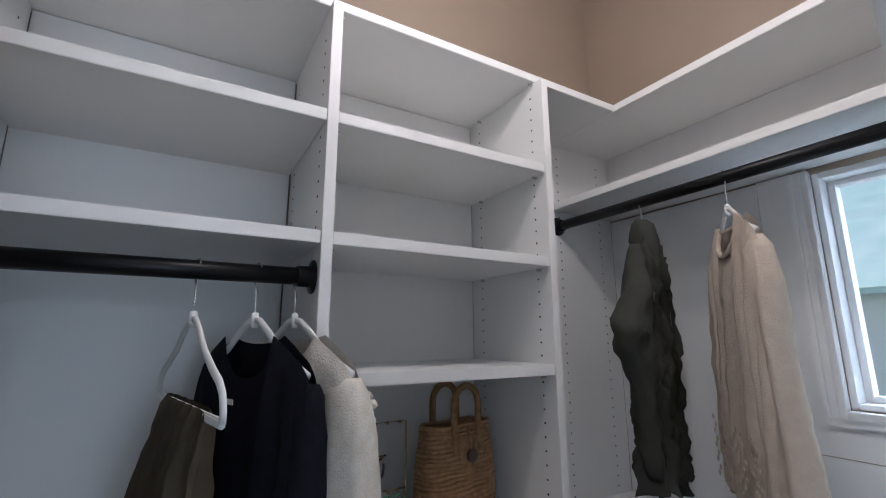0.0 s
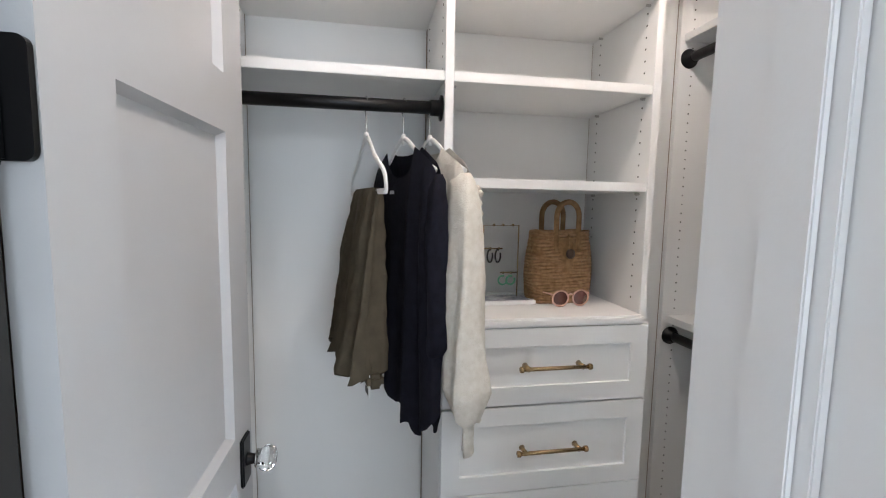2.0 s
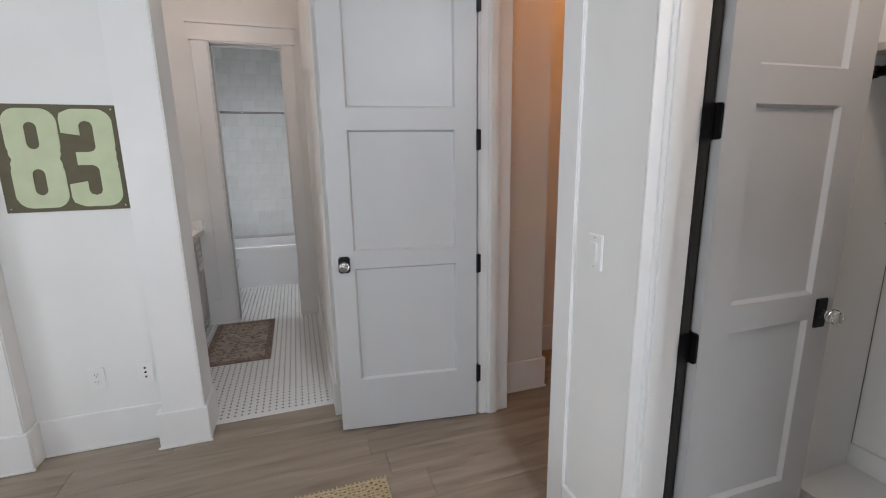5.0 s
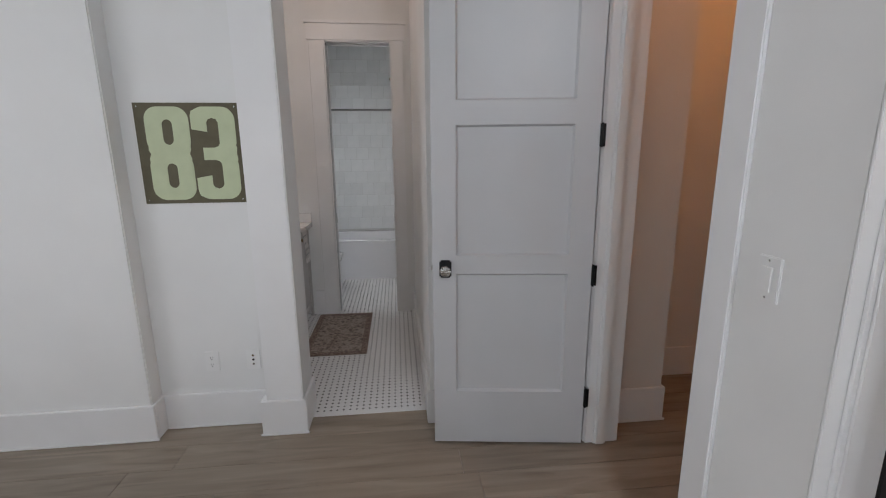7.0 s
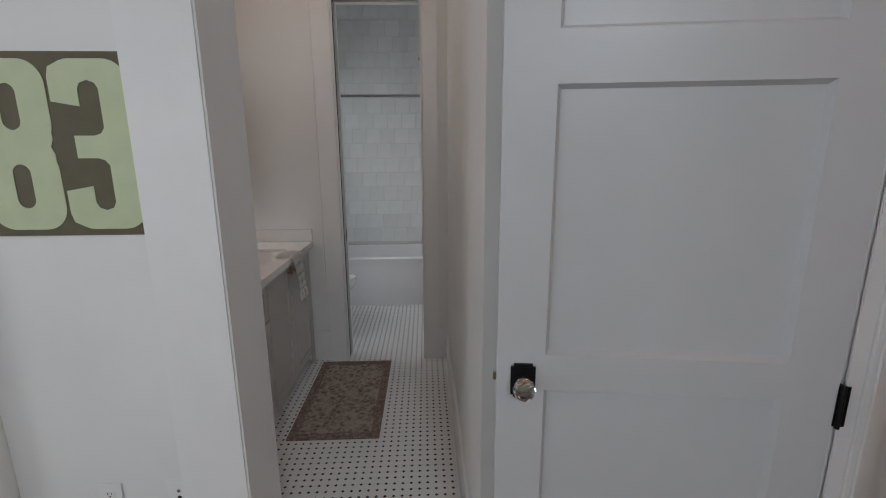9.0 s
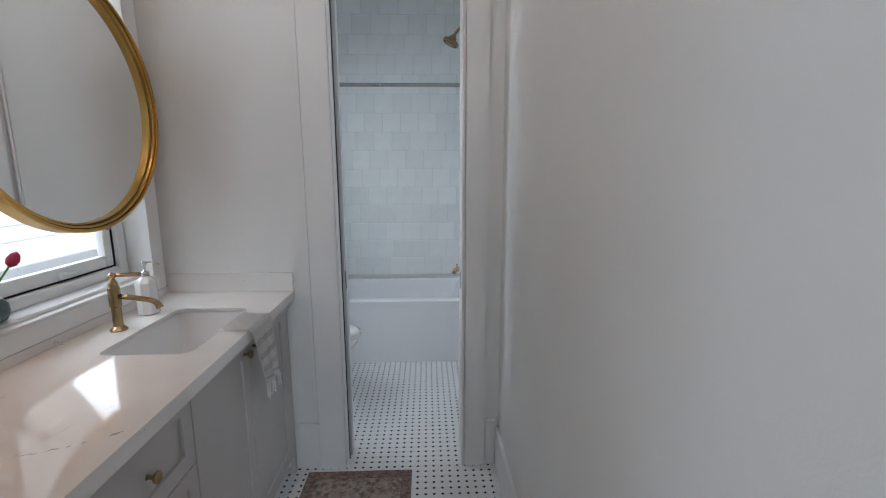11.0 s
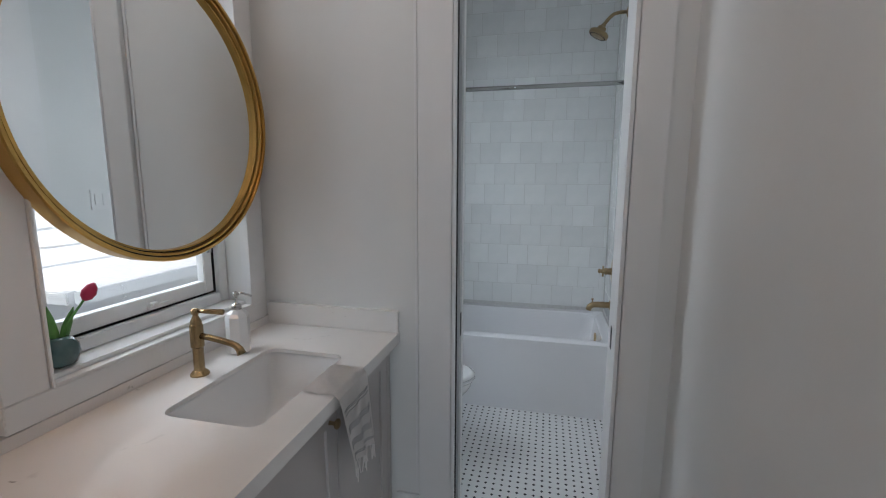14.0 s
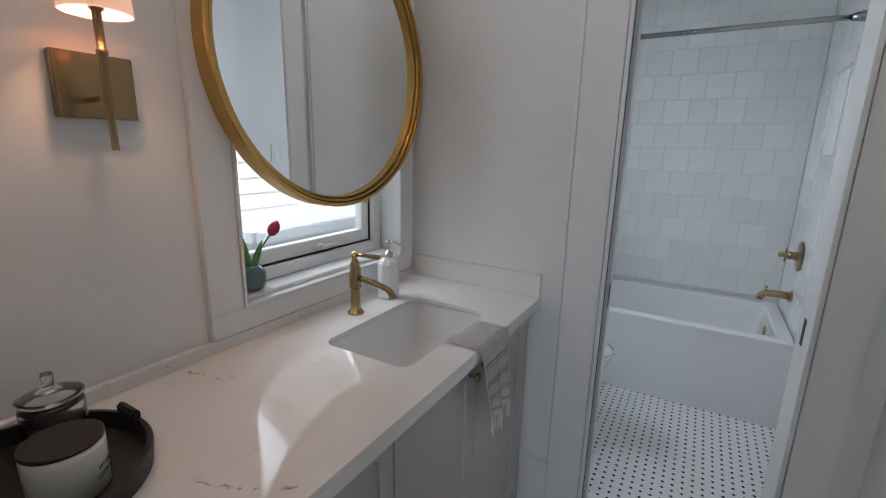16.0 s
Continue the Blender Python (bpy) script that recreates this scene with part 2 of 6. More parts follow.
        mx = n.new("ShaderNodeMix")
        mx.data_type = 'RGBA'
        L.new(m, mx.inputs[0])
        L.new(out, mx.inputs[6])
        mx.inputs[7].default_value = (0.20, 0.18, 0.165, 1)
        out = mx.outputs[2]
    return out


QUARTZ = ramp_mat("veined_quartz", quartz, 0.07)


def oak(n, L):
    tc = n.new("ShaderNodeTexCoord")
    oi = n.new("ShaderNodeObjectInfo")
    add = n.new("ShaderNodeVectorMath")
    L.new(tc.outputs["Object"], add.inputs[0])
    sc = n.new("ShaderNodeVectorMath")
    sc.operation = 'SCALE'
    sc.inputs[0].default_value = (7, 13, 3)
    L.new(oi.outputs["Random"], sc.inputs["Scale"])
    L.new(sc.outputs[0], add.inputs[1])
    mp = n.new("ShaderNodeMapping")
    mp.inputs["Scale"].default_value = (0.8, 7, 1)
    L.new(add.outputs[0], mp.inputs[0])
    t = n.new("ShaderNodeTexNoise")
    t.inputs["Scale"].default_value, t.inputs["Detail"].default_value, t.inputs["Distortion"].default_value = 2.2, 9, 0.7
    L.new(mp.outputs[0], t.inputs["Vector"])
    r = n.new("ShaderNodeValToRGB")
    e = r.color_ramp.elements
    e[0].position, e[0].color = 0.28, (0.18, 0.140, 0.108, 1)
    e[1].position, e[1].color = 0.72, (0.35, 0.29, 0.23, 1)
    x = e.new(0.45)
    x.color = (0.26, 0.212, 0.168, 1)
    L.new(t.outputs[0], r.inputs[0])
    mr = n.new("ShaderNodeMapRange")
    mr.inputs[3].default_value, mr.inputs[4].default_value = 0.88, 1.12
    L.new(oi.outputs["Random"], mr.inputs[0])
    mx = n.new("ShaderNodeVectorMath")
    mx.operation = 'SCALE'
    L.new(r.outputs[0], mx.inputs[0])
    L.new(mr.outputs[0], mx.inputs["Scale"])
    return mx.outputs[0]


OAK = ramp_mat("grey_brown_oak", oak, 0.42)


def rugm(n, L):
    tc = n.new("ShaderNodeTexCoord")
    v = n.new("ShaderNodeTexVoronoi")
    v.inputs["Scale"].default_value = 26
    v.distance = 'CHEBYCHEV'
    L.new(tc.outputs["Object"], v.inputs["Vector"])
    t = n.new("ShaderNodeTexNoise")
    t.inputs["Scale"].default_value, t.inputs["Detail"].default_value = 60, 5
    L.new(tc.outputs["Object"], t.inputs["Vector"])
    ad = n.new("ShaderNodeMath")
    ad.operation = 'MULTIPLY_ADD'
    ad.inputs[1].default_value = 0.55
    L.new(v.outputs[0], ad.inputs[0])
    L.new(t.outputs[0], ad.inputs[2])
    r = n.new("ShaderNodeValToRGB")
    e = r.color_ramp.elements
    e[0].position, e[0].color = 0.45, (0.12, 0.08, 0.068, 1)
    e[1].position, e[1].color = 0.85, (0.40, 0.33, 0.28, 1)
    L.new(ad.outputs[0], r.inputs[0])
    return r.outputs[0]


RUG = ramp_mat("faded_rug_wool", rugm, 0.95)
RUGE = mat("rug_border", (0.14, 0.085, 0.07), 0.95, noise_col=(0.34, 0.26, 0.22), ns=55, bump=0.6, bs=300)

# ---- mesh helpers ----


def part(name, bm, material, parent=None, label="", kind=""):
    me = bpy.data.meshes.new(name)
    bmesh.ops.recalc_face_normals(bm, faces=bm.faces)
    bm.to_mesh(me)
    bm.free()
    me.materials.append(material)
    ob = new(name, me)
    if parent is not None:
        ob.parent = parent
    return tagged(ob, label, kind=kind)


def smooth(ob):
    for p in ob.data.polygons:
        p.use_smooth = True
    return ob


def crisp(ob, angle=32):
    """Smooth shading that keeps the sharp steps of turned metal."""
    smooth(ob).modifiers.new("edges", 'EDGE_SPLIT').split_angle = radians(angle)
    return ob


def thing(name, at, label, category, group="", rz=0.0):
    e = new(name)
    e.empty_display_size = 0.05
    e.matrix_world = pose(*at, 0, 0, rz)
    return tagged(e, label, category, group)


def struct(name, bm, material, label, category="", parent=None):
    return tagged(part(name, bm, material, parent), label, category, kind="structure")


def box(bm, x0, x1, y0, y1, z0, z1, bev=0.0):
    v = [bm.verts.new((x, y, z)) for x in (x0, x1) for y in (y0, y1) for z in (z0, z1)]
    fs = [bm.faces.new([v[i] for i in f]) for f in ((0, 1, 3, 2), (4, 6, 7, 5), (0, 4, 5, 1), (2, 3, 7, 6), (0, 2, 6, 4), (1, 5, 7, 3))]
    if bev:
        es = list({e for f in fs for e in f.edges})
        bmesh.ops.bevel(bm, geom=es, offset=bev, segments=2, affect='EDGES')
    return bm


def B(*a, bev=0.0):
    return box(bmesh.new(), *a, bev=bev)


def boxes(lst, bev=0.0):
    bm = bmesh.new()
    for a in lst:
        box(bm, *a, bev=bev)
    return bm


def tube(pts, r, n=10, closed=False, bm=None, cap=True):
    bm = bm or bmesh.new()
    pts = [Vector(p) for p in pts]
    rings, N = [], len(pts)
    ref = None
    for i, p in enumerate(pts):
        a = pts[(i - 1) % N] if (closed or i) else p
        b = pts[(i + 1) % N] if (closed or i < N - 1) else p
        d = (b - a).normalized()
        if ref is None:
            ref = d.orthogonal().normalized()
        u = (ref - d * ref.dot(d)).normalized()
        ref = u
        w = d.cross(u)
        rr = r(i / (N - 1)) if callable(r) else r
        rings.append([bm.verts.new(p + (u * math.cos(2 * math.pi * k / n) + w * math.sin(2 * math.pi * k / n)) * rr) for k in range(n)])
    for i in range(N if closed else N - 1):
        a, b = rings[i], rings[(i + 1) % N]
        for k in range(n):
            bm.faces.new((a[k], a[(k + 1) % n], b[(k + 1) % n], b[k]))
    if not closed and cap:
        bm.faces.new(rings[0][::-1])
        bm.faces.new(rings[-1])
    return bm


def lathe(prof, n=32, bm=None, at=(0, 0, 0), axis='z', cap=True):
    """A turned shape from (radius, height) pairs."""
    bm = bm or bmesh.new()
    rings = []
    for r, h in prof:
        ring = []
        for k in range(n):
            c, s = r * math.cos(2 * math.pi * k / n), r * math.sin(2 * math.pi * k / n)
            p = {'z': (c, s, h), 'x': (h, c, s), 'y': (c, h, s)}[axis]
            ring.append(bm.verts.new(Vector(p) + Vector(at)))
        rings.append(ring)
    for a, b in zip(rings, rings[1:]):
        for k in range(n):
            bm.faces.new((a[k], a[(k + 1) % n], b[(k + 1) % n], b[k]))
    if cap:
        bm.faces.new(rings[0][::-1])
        bm.faces.new(rings[-1])
    return bm

# ---- large structure ----
H = 3.12         # ceiling height
XW0, XW1 = 1.68, 1.818   # wall with the closet and hall doors
HEAD = 2.44      # door head

struct("ground", B(-30, 30, -30, 30, -0.45, -0.4), mat("lawn", (0.06, 0.09, 0.04), 0.95, noise_col=(0.10, 0.14, 0.06), ns=3), "green lawn around the house", "ground")
wf = struct("floor", boxes([(-3.1, 1.82, -3.1, 3.045, -0.12, -0.012), (1.82, 3.3, -0.36, 3.045, -0.12, -0.012)]), DARK, "wide grey-brown oak plank floor", "floor")
struct("floor_hall_base", B(1.835, 3.3, 3.047, 3.4, -0.12, -0.012), DARK, "oak floor of the hall", "floor")
struct("floor_bathroom", B(-0.9, 1.0, 3.047, 6.85, -0.12, -0.0006), FGROUT, "white mosaic floor with small grey dots", "floor")
struct("ceiling", boxes([(-3.1, 1.82, -3.1, 3.2, H, H + 0.12), (-0.8, 1.82, 3.2, 6.9, H, H + 0.12), (1.82, 3.3, -0.36, 3.5, H, H + 0.12)]), CEIL, "plain white ceiling", "ceiling")

# wall with the closet opening and the hall opening
wb = boxes([(XW0, XW1, -3.1, 0.855, 0, H), (XW0, XW1, 0.855, 1.485, HEAD, H), (XW0, XW1, 1.485, 1.905, 0, H),
            (XW0, XW1, 1.905, 2.645, HEAD, H), (XW0, XW1, 2.645, 3.04, 0, H)])
wall_e = struct("wall_east", wb, WALL, "white painted wall with a closet doorway and a hall doorway", "wall")
struct("trim_closet_south", B(XW0 - 0.018, XW0 - 0.0005, 0.725, 0.852, 0, HEAD + 0.12, bev=0.002), TRIM, "flat white painted door casing", "trim")
struct("trim_closet_north", B(XW0 - 0.018, XW0 - 0.0005, 1.488, 1.79, 0, HEAD + 0.12, bev=0.002), WALL, "white painted board beside the closet door", "trim")
struct("trim_hall_south", B(XW0 - 0.030, XW0 - 0.0005, 1.7905, 1.902, 0, HEAD + 0.12, bev=0.004), TRIM, "flat white painted door casing", "trim")
struct("trim_hall_north", B(XW0 - 0.030, XW0 - 0.0005, 2.648, 2.77, 0, HEAD + 0.12, bev=0.004), TRIM, "flat white painted door casing", "trim")
struct("trim_closet_head", B(XW0 - 0.018, XW0 - 0.0005, 0.853, 1.487, HEAD, HEAD + 0.12, bev=0.002), TRIM, "flat white painted head casing", "trim")
struct("trim_hall_head", B(XW0 - 0.030, XW0 - 0.0005, 1.903, 2.647, HEAD, HEAD + 0.12, bev=0.002), TRIM, "flat white painted head casing", "trim")
# stepped jambs with stops
for nm, y, s in (("jamb_closet_north", 1.485, -1), ("jamb_closet_south", 0.855, 1), ("jamb_hall_north", 2.645, -1), ("jamb_hall_south", 1.905, 1)):
    L = [(XW0 - 0.022, XW1 + 0.015, 0.0, 0.006), (XW0 + 0.018, XW0 + 0.085, 0.006, 0.016), (XW0 + 0.030, XW0 + 0.072, 0.016, 0.024)]
    bm = bmesh.new()
    for x0, x1, d0, d1 in L:
        ya, yb = sorted((y + s * (d0 + 0.0004), y + s * d1))
        box(bm, x0, x1, ya, yb, 0, HEAD - 0.002, bev=0.0015)
    struct(nm, bm, TRIM, "white door jamb with a moulded stop", "jamb")

# bedroom shell
def holed(x0, x1, y0, y1, axis, a0, a1, z0, z1):
    if axis == 'x':
        return boxes([(x0, a0, y0, y1, 0, H), (a1, x1, y0, y1, 0, H), (a0, a1, y0, y1, 0, z0), (a0, a1, y0, y1, z1, H)])
    return boxes([(x0, x1, y0, a0, 0, H), (x0, x1, a1, y1, 0, H), (x0, x1, a0, a1, 0, z0), (x0, x1, a0, a1, z1, H)])


struct("wall_south", holed(-3.1, XW0 - 0.002, -3.1, -2.96, 'x', -2.55, -0.45, 0.6, 2.5), WALL, "white bedroom wall with a wide window opening", "wall")
struct("wall_west", holed(-3.1, -2.96, -2.958, 2.938, 'y', -0.95, 1.35, 0.6, 2.5), WALL, "white bedroom wall with a wide window opening", "wall")
struct("wall_north_block", B(-3.1, -0.60, 2.94, 3.20, 0, H, bev=0.006), WALL, "white wall projecting beside a niche", "wall")
struct("wall_north_recess", B(-0.599, -0.0085, 3.042, 3.16, 0, H), WALL, "white recessed wall panel", "wall")
struct("wall_north_pilaster", B(-0.008, 0.185, 2.914, 3.16, 0, H, bev=0.006), TRIM, "white squared pilaster beside the bathroom doorway", "pilaster")
struct("wall_north_right", B(1.001, XW0 - 0.001, 2.92, 3.16, 0, H), WALL, "white wall between the bathroom and hall doorways", "wall")
# baseboards
def base(name, x0, x1, y0, y1, h=0.20, t=0.016, parent=None):
    bm = boxes([(x0, x1, y0, y1, 0, h)], bev=0.003)
    return struct(name, bm, TRIM, "tall flat white painted baseboard", "baseboard")


def shoe(name, x0, x1, y0, y1):
    return struct(name, B(x0, x1, y0, y1, 0, 0.016, bev=0.005), TRIM, "white painted shoe moulding", "baseboard")


base("baseboard_block", -2.95, -0.584, 2.922, 2.939)
base("baseboard_block_return", -0.599, -0.584, 2.9395, 3.0415)
base("baseboard_recess", -0.5835, -0.039, 3.025, 3.0415)
base("baseboard_pilaster", -0.038, 0.201, 2.898, 2.9135)
base("baseboard_pilaster_west", -0.038, -0.0085, 2.914, 3.0245)
base("baseboard_pilaster_east", 0.1855, 0.201, 2.914, 3.16)
base("baseboard_opening_east", 0.856, 0.8715, 2.92, 3.1605)
base("baseboard_right", 0.856, 1.66, 2.904, 2.9195)
shoe("shoe_block", -2.95, -0.574, 2.912, 2.9218)
shoe("shoe_recess", -0.583, -0.049, 3.015, 3.0248)
shoe("shoe_pilaster", -0.048, 0.211, 2.888, 2.8978)
base("baseboard_east_south", XW0 - 0.034, XW0 - 0.0185, -2.9, 0.84)
base("baseboard_east_mid", XW0 - 0.034, XW0 - 0.0185, 1.50, 1.789)

# hall
struct("wall_hall_stub", boxes([(XW1 + 0.001, 2.165, 2.806, 3.40, 0, H)], bev=0.003), BEIGE, "white wall stub in the hall", "wall")
struct("wall_hall_north", B(2.1655, 3.30, 3.28, 3.40, 0, H), BEIGE, "hall wall lit by warm lamp light", "wall")
struct("wall_hall_east", B(3.10, 3.22, 1.70, 3.2795, 0, H), BEIGE, "hall wall lit by warm lamp light", "wall")
base("baseboard_hall_stub", XW1 + 0.004, 2.181, 2.790, 2.8055)
base("baseboard_hall_return", 2.1655, 2.181, 2.806, 3.262)
base("baseboard_hall_north", 2.1655, 3.083, 3.2635, 3.2795)
base("baseboard_hall_east", 3.084, 3.0995, 1.71, 3.263)
shoe("shoe_hall_stub", XW1 + 0.004, 2.191, 2.780, 2.7898)
shoe("shoe_hall_east", 3.074, 3.0838, 1.71, 3.253)

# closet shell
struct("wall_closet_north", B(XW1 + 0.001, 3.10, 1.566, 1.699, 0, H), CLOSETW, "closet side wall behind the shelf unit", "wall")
struct("wall_closet_east", B(2.945, 3.09, -0.36, 1.565, 0, H), CLOSETW, "beige closet wall behind the shelves, darkened for dim light", "wall")
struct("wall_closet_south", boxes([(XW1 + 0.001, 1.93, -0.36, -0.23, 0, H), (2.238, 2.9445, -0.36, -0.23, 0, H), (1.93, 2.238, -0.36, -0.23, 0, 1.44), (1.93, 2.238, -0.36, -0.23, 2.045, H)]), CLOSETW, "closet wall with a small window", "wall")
struct("wall_panel_closet", boxes([(2.370, 2.8835, -0.2295, -0.222, 0.15, 2.055)], bev=0.001), TRIM, "white board panel on the closet window wall", "panel")
struct("wall_closet_south_lining", boxes([(1.82, 1.8415, -0.2298, -0.2262, 0.15, 2.06), (2.2885, 2.3685, -0.2298, -0.2262, 1.3255, 2.06), (1.82, 2.9, -0.2298, -0.2265, 2.0875, 2.318), (1.8415, 2.2884, -0.2298, -0.2262, 1.3255, 1.3995)]), TRIM, "white boards on the closet window wall", "trim")
struct("trim_panel_rail", boxes([(1.84, 2.3685, -0.2295, -0.224, 1.095, 1.323)], bev=0.001), TRIM, "white board under the closet window", "trim")

# bathroom shell
WXI = -0.625
struct("wall_bath_window", boxes([(-0.80, WXI, 3.1605, 3.985, 0, H), (-0.80, WXI, 4.675, 5.10, 0, H), (-0.80, WXI, 5.80, 6.0, 0, H), (-0.80, WXI, 5.10, 5.80, 0, 1.15), (-0.80, WXI, 5.10, 5.80, 2.25, H), (-0.80, WXI, 3.985, 4.675, 0, 0.985), (-0.80, WXI, 3.985, 4.675, 2.25, H)]), WALL, "white bathroom wall around the vanity window", "wall")
struct("wall_bath_east", B(0.872, 1.0, 2.92, 4.789, 0, H), WALL, "plain white bathroom wall", "wall")
struct("wall_pocket", boxes([(WXI, 0.139, 4.79, 4.93, 0, H), (0.705, 0.8715, 4.79, 4.93, 0, H), (0.139, 0.705, 4.79, 4.93, HEAD + 0.005, H)]), WALL, "white wall with the pocket doorway to the shower room", "wall")
struct("wall_shower_east", boxes([(0.905, 1.03, 4.7905, 6.85, 0, H)]), WALL, "white shower room wall", "wall")
struct("wall_shower_north", B(-0.80, 0.9045, 6.712, 6.85, 0, H), WALL, "white wall behind the tub tiles", "wall")
struct("wall_shower_west", B(-0.80, WXI - 0.012, 6.001, 6.7115, 0, H), WALL, "white wall at the end of the tub", "wall")
base("baseboard_bath_east", 0.856, 0.8715, 3.161, 4.773, 0.20)
shoe("shoe_bath_east", 0.846, 0.8558, 3.17, 4.77)
base("baseboard_pocket_left", -0.08, 0.016, 4.774, 4.7895, 0.235)
base("baseboard_pocket_right", 0.807, 0.856, 4.774, 4.7895, 0.235)
base("baseboard_shower_east", 0.889, 0.9045, 4.932, 5.955)
struct("trim_pocket_left", boxes([(0.018, 0.137, 4.768, 4.7895, 0, HEAD)], bev=0.002), TRIM, "flat white casing of the pocket doorway", "trim")
struct("trim_pocket_right", boxes([(0.707, 0.805, 4.768, 4.7895, 0, HEAD)], bev=0.002), TRIM, "flat white casing of the pocket doorway", "trim")
struct("trim_pocket_head", boxes([(0.0, 0.823, 4.766, 4.7895, HEAD + 0.001, HEAD + 0.13), (-0.012, 0.835, 4.752, 4.7895, HEAD + 0.131, HEAD + 0.155), (0.006, 0.817, 4.758, 4.7895, HEAD + 0.0005, HEAD + 0.012)], bev=0.002), TRIM, "white head casing with a small cap", "trim")
struct("jamb_pocket_left", boxes([(0.1395, 0.150, 4.768, 4.792, 0, HEAD), (0.1395, 0.152, 4.902, 4.932, 0, HEAD)], bev=0.002), TRIM, "split white jamb of the pocket door", "jamb")
struct("jamb_pocket_right", boxes([(0.692, 0.7045, 4.768, 4.932, 0, HEAD)], bev=0.002), TRIM, "white jamb with a black strike plate", "jamb")
struct("jamb_pocket_head", boxes([(0.153, 0.691, 4.768, 4.830, HEAD - 0.012, HEAD), (0.153, 0.691, 4.884, 4.932, HEAD - 0.012, HEAD)], bev=0.002), TRIM, "white head jamb with a track slot", "jamb")
# Thin black sheet paints the slot's shade; the wall behind it is solid.
struct("pocket_slot", B(0.1392, 0.1405, 4.7925, 4.9015, 0, HEAD), DARK, "flat black sheet painting the shade inside the pocket door slot", "gap")
pd = thing("pocket_door", (0.1415, 4.878, 0), "white pocket door slid open into the wall with a black edge pull", "door")
pd["kind"] = "structure"
part("door_leaf", B(0.0, 0.010, -0.018, 0.018, 0.01, HEAD - 0.02), DOORP, pd)
part("edge_pull", B(0.0102, 0.0115, -0.011, 0.011, 0.865, 0.955, bev=0.0008), BLACK, pd, "black edge pull")
sp = thing("strike_plate", (0.6915, 4.857, 0.91), "black metal strike plate on the white jamb", "strike plate")
part("plate", B(-0.0015, 0.0, -0.012, 0.012, -0.04, 0.04, bev=0.0006), BLACK, sp)
struct("trim_wall_batten_end", B(0.0, 0.010, 4.784, 4.7895, 0.24, 2.44), TRIM, "thin painted panel edge", "trim")

# vanity window
VX = -0.70
struct("trim_vanity_casing", boxes([(WXI + 0.0005, WXI + 0.020, 3.893, 3.984, 0.985, 2.28), (WXI + 0.0005, WXI + 0.020, 4.676, 4.755, 0.985, 2.28),
    (WXI + 0.0005, WXI + 0.020, 3.893, 4.755, 2.281, 2.38), (WXI + 0.0005, WXI + 0.020, 3.893, 4.755, 0.992 - 0.07, 0.984)], bev=0.002), TRIM, "flat white window casing", "trim")
struct("trim_vanity_inner_bead", boxes([(WXI - 0.01, WXI + 0.026, 3.985, 3.992, 0.985, 2.25), (WXI - 0.01, WXI + 0.026, 4.668, 4.6755, 0.985, 2.25), (WXI - 0.01, WXI + 0.026, 3.992, 4.668, 0.9855, 0.993)], bev=0.0015), TRIM, "thin white inner window bead", "trim")
win = thing("window_1", (VX, 4.33, 0.993), "white casement window with a folding latch handle", "window")
win["kind"] = "structure"
part("window_sill", B(-0.10, 0.075, -0.338, 0.338, 0.0, 0.012, bev=0.003), TRIM, win, "white sill")
part("window_frame", boxes([(-0.09, 0.0, -0.343, -0.300, 0.013, 1.25), (-0.09, 0.0, 0.300, 0.343, 0.013, 1.25), (-0.09, 0.0, -0.2995, 0.2995, 0.013, 0.050), (-0.09, 0.0, -0.2995, 0.2995, 1.21, 1.25)], bev=0.003), TRIM, win)
sash = part("sash", boxes([(-0.055, -0.020, -0.292, -0.252, 0.056, 1.20), (-0.055, -0.020, 0.252, 0.292, 0.056, 1.20), (-0.055, -0.020, -0.2515, 0.2515, 0.056, 0.100), (-0.055, -0.020, -0.2515, 0.2515, 1.16, 1.20)], bev=0.003), TRIM, win)
part("gasket", boxes([(-0.035, -0.0185, -0.2995, -0.2925, 0.052, 1.20), (-0.035, -0.0185, 0.2925, 0.2995, 0.052, 1.20), (-0.035, -0.0185, -0.2995, 0.2995, 0.0505, 0.0555)]), DARK, win, "dark seal line")
pn = part("pane", B(-0.042, -0.036, -0.255, 0.255, 0.095, 1.165), GLASS, win, "clear glass pane")
pn.visible_shadow = False
part("latch", boxes([(-0.0195, -0.004, 0.01, 0.11, 0.062, 0.074), (-0.0195, 0.0, 0.02, 0.04, 0.068, 0.084)], bev=0.002), PLAST, win, "white folding crank handle")
part("side_lock", boxes([(-0.0185, -0.006, 0.262, 0.280, 0.20, 0.29)], bev=0.002), CHROME, win, "metal sash lock")

# closet window
cw = thing("window_2", (2.084, -0.30, 1.42), "small white framed closet window with bright daylight behind", "window")
cw["kind"] = "structure"
part("window_frame", boxes([(-0.154, -0.140, -0.05, 0.069, 0.022, 0.625), (0.140, 0.154, -0.05, 0.069, 0.022, 0.625), (-0.1395, 0.1395, -0.05, 0.069, 0.022, 0.036), (-0.1395, 0.1395, -0.05, 0.069, 0.608, 0.625)], bev=0.002), TRIM, cw)
part("sash", boxes([(-0.1395, -0.124, -0.02, 0.02, 0.037, 0.607), (0.124, 0.1395, -0.02, 0.02, 0.037, 0.607), (-0.1235, 0.1235, -0.02, 0.02, 0.037, 0.052), (-0.1235, 0.1235, -0.02, 0.02, 0.592, 0.607)], bev=0.002), TRIM, cw)
cp = part("pane", B(-0.125, 0.125, -0.003, 0.003, 0.050, 0.594), GLASS, cw)
cp.visible_shadow = False
part("lock", B(0.06, 0.085, 0.02, 0.03, 0.052, 0.067, bev=0.002), BLACK, cw, "small black window lock")
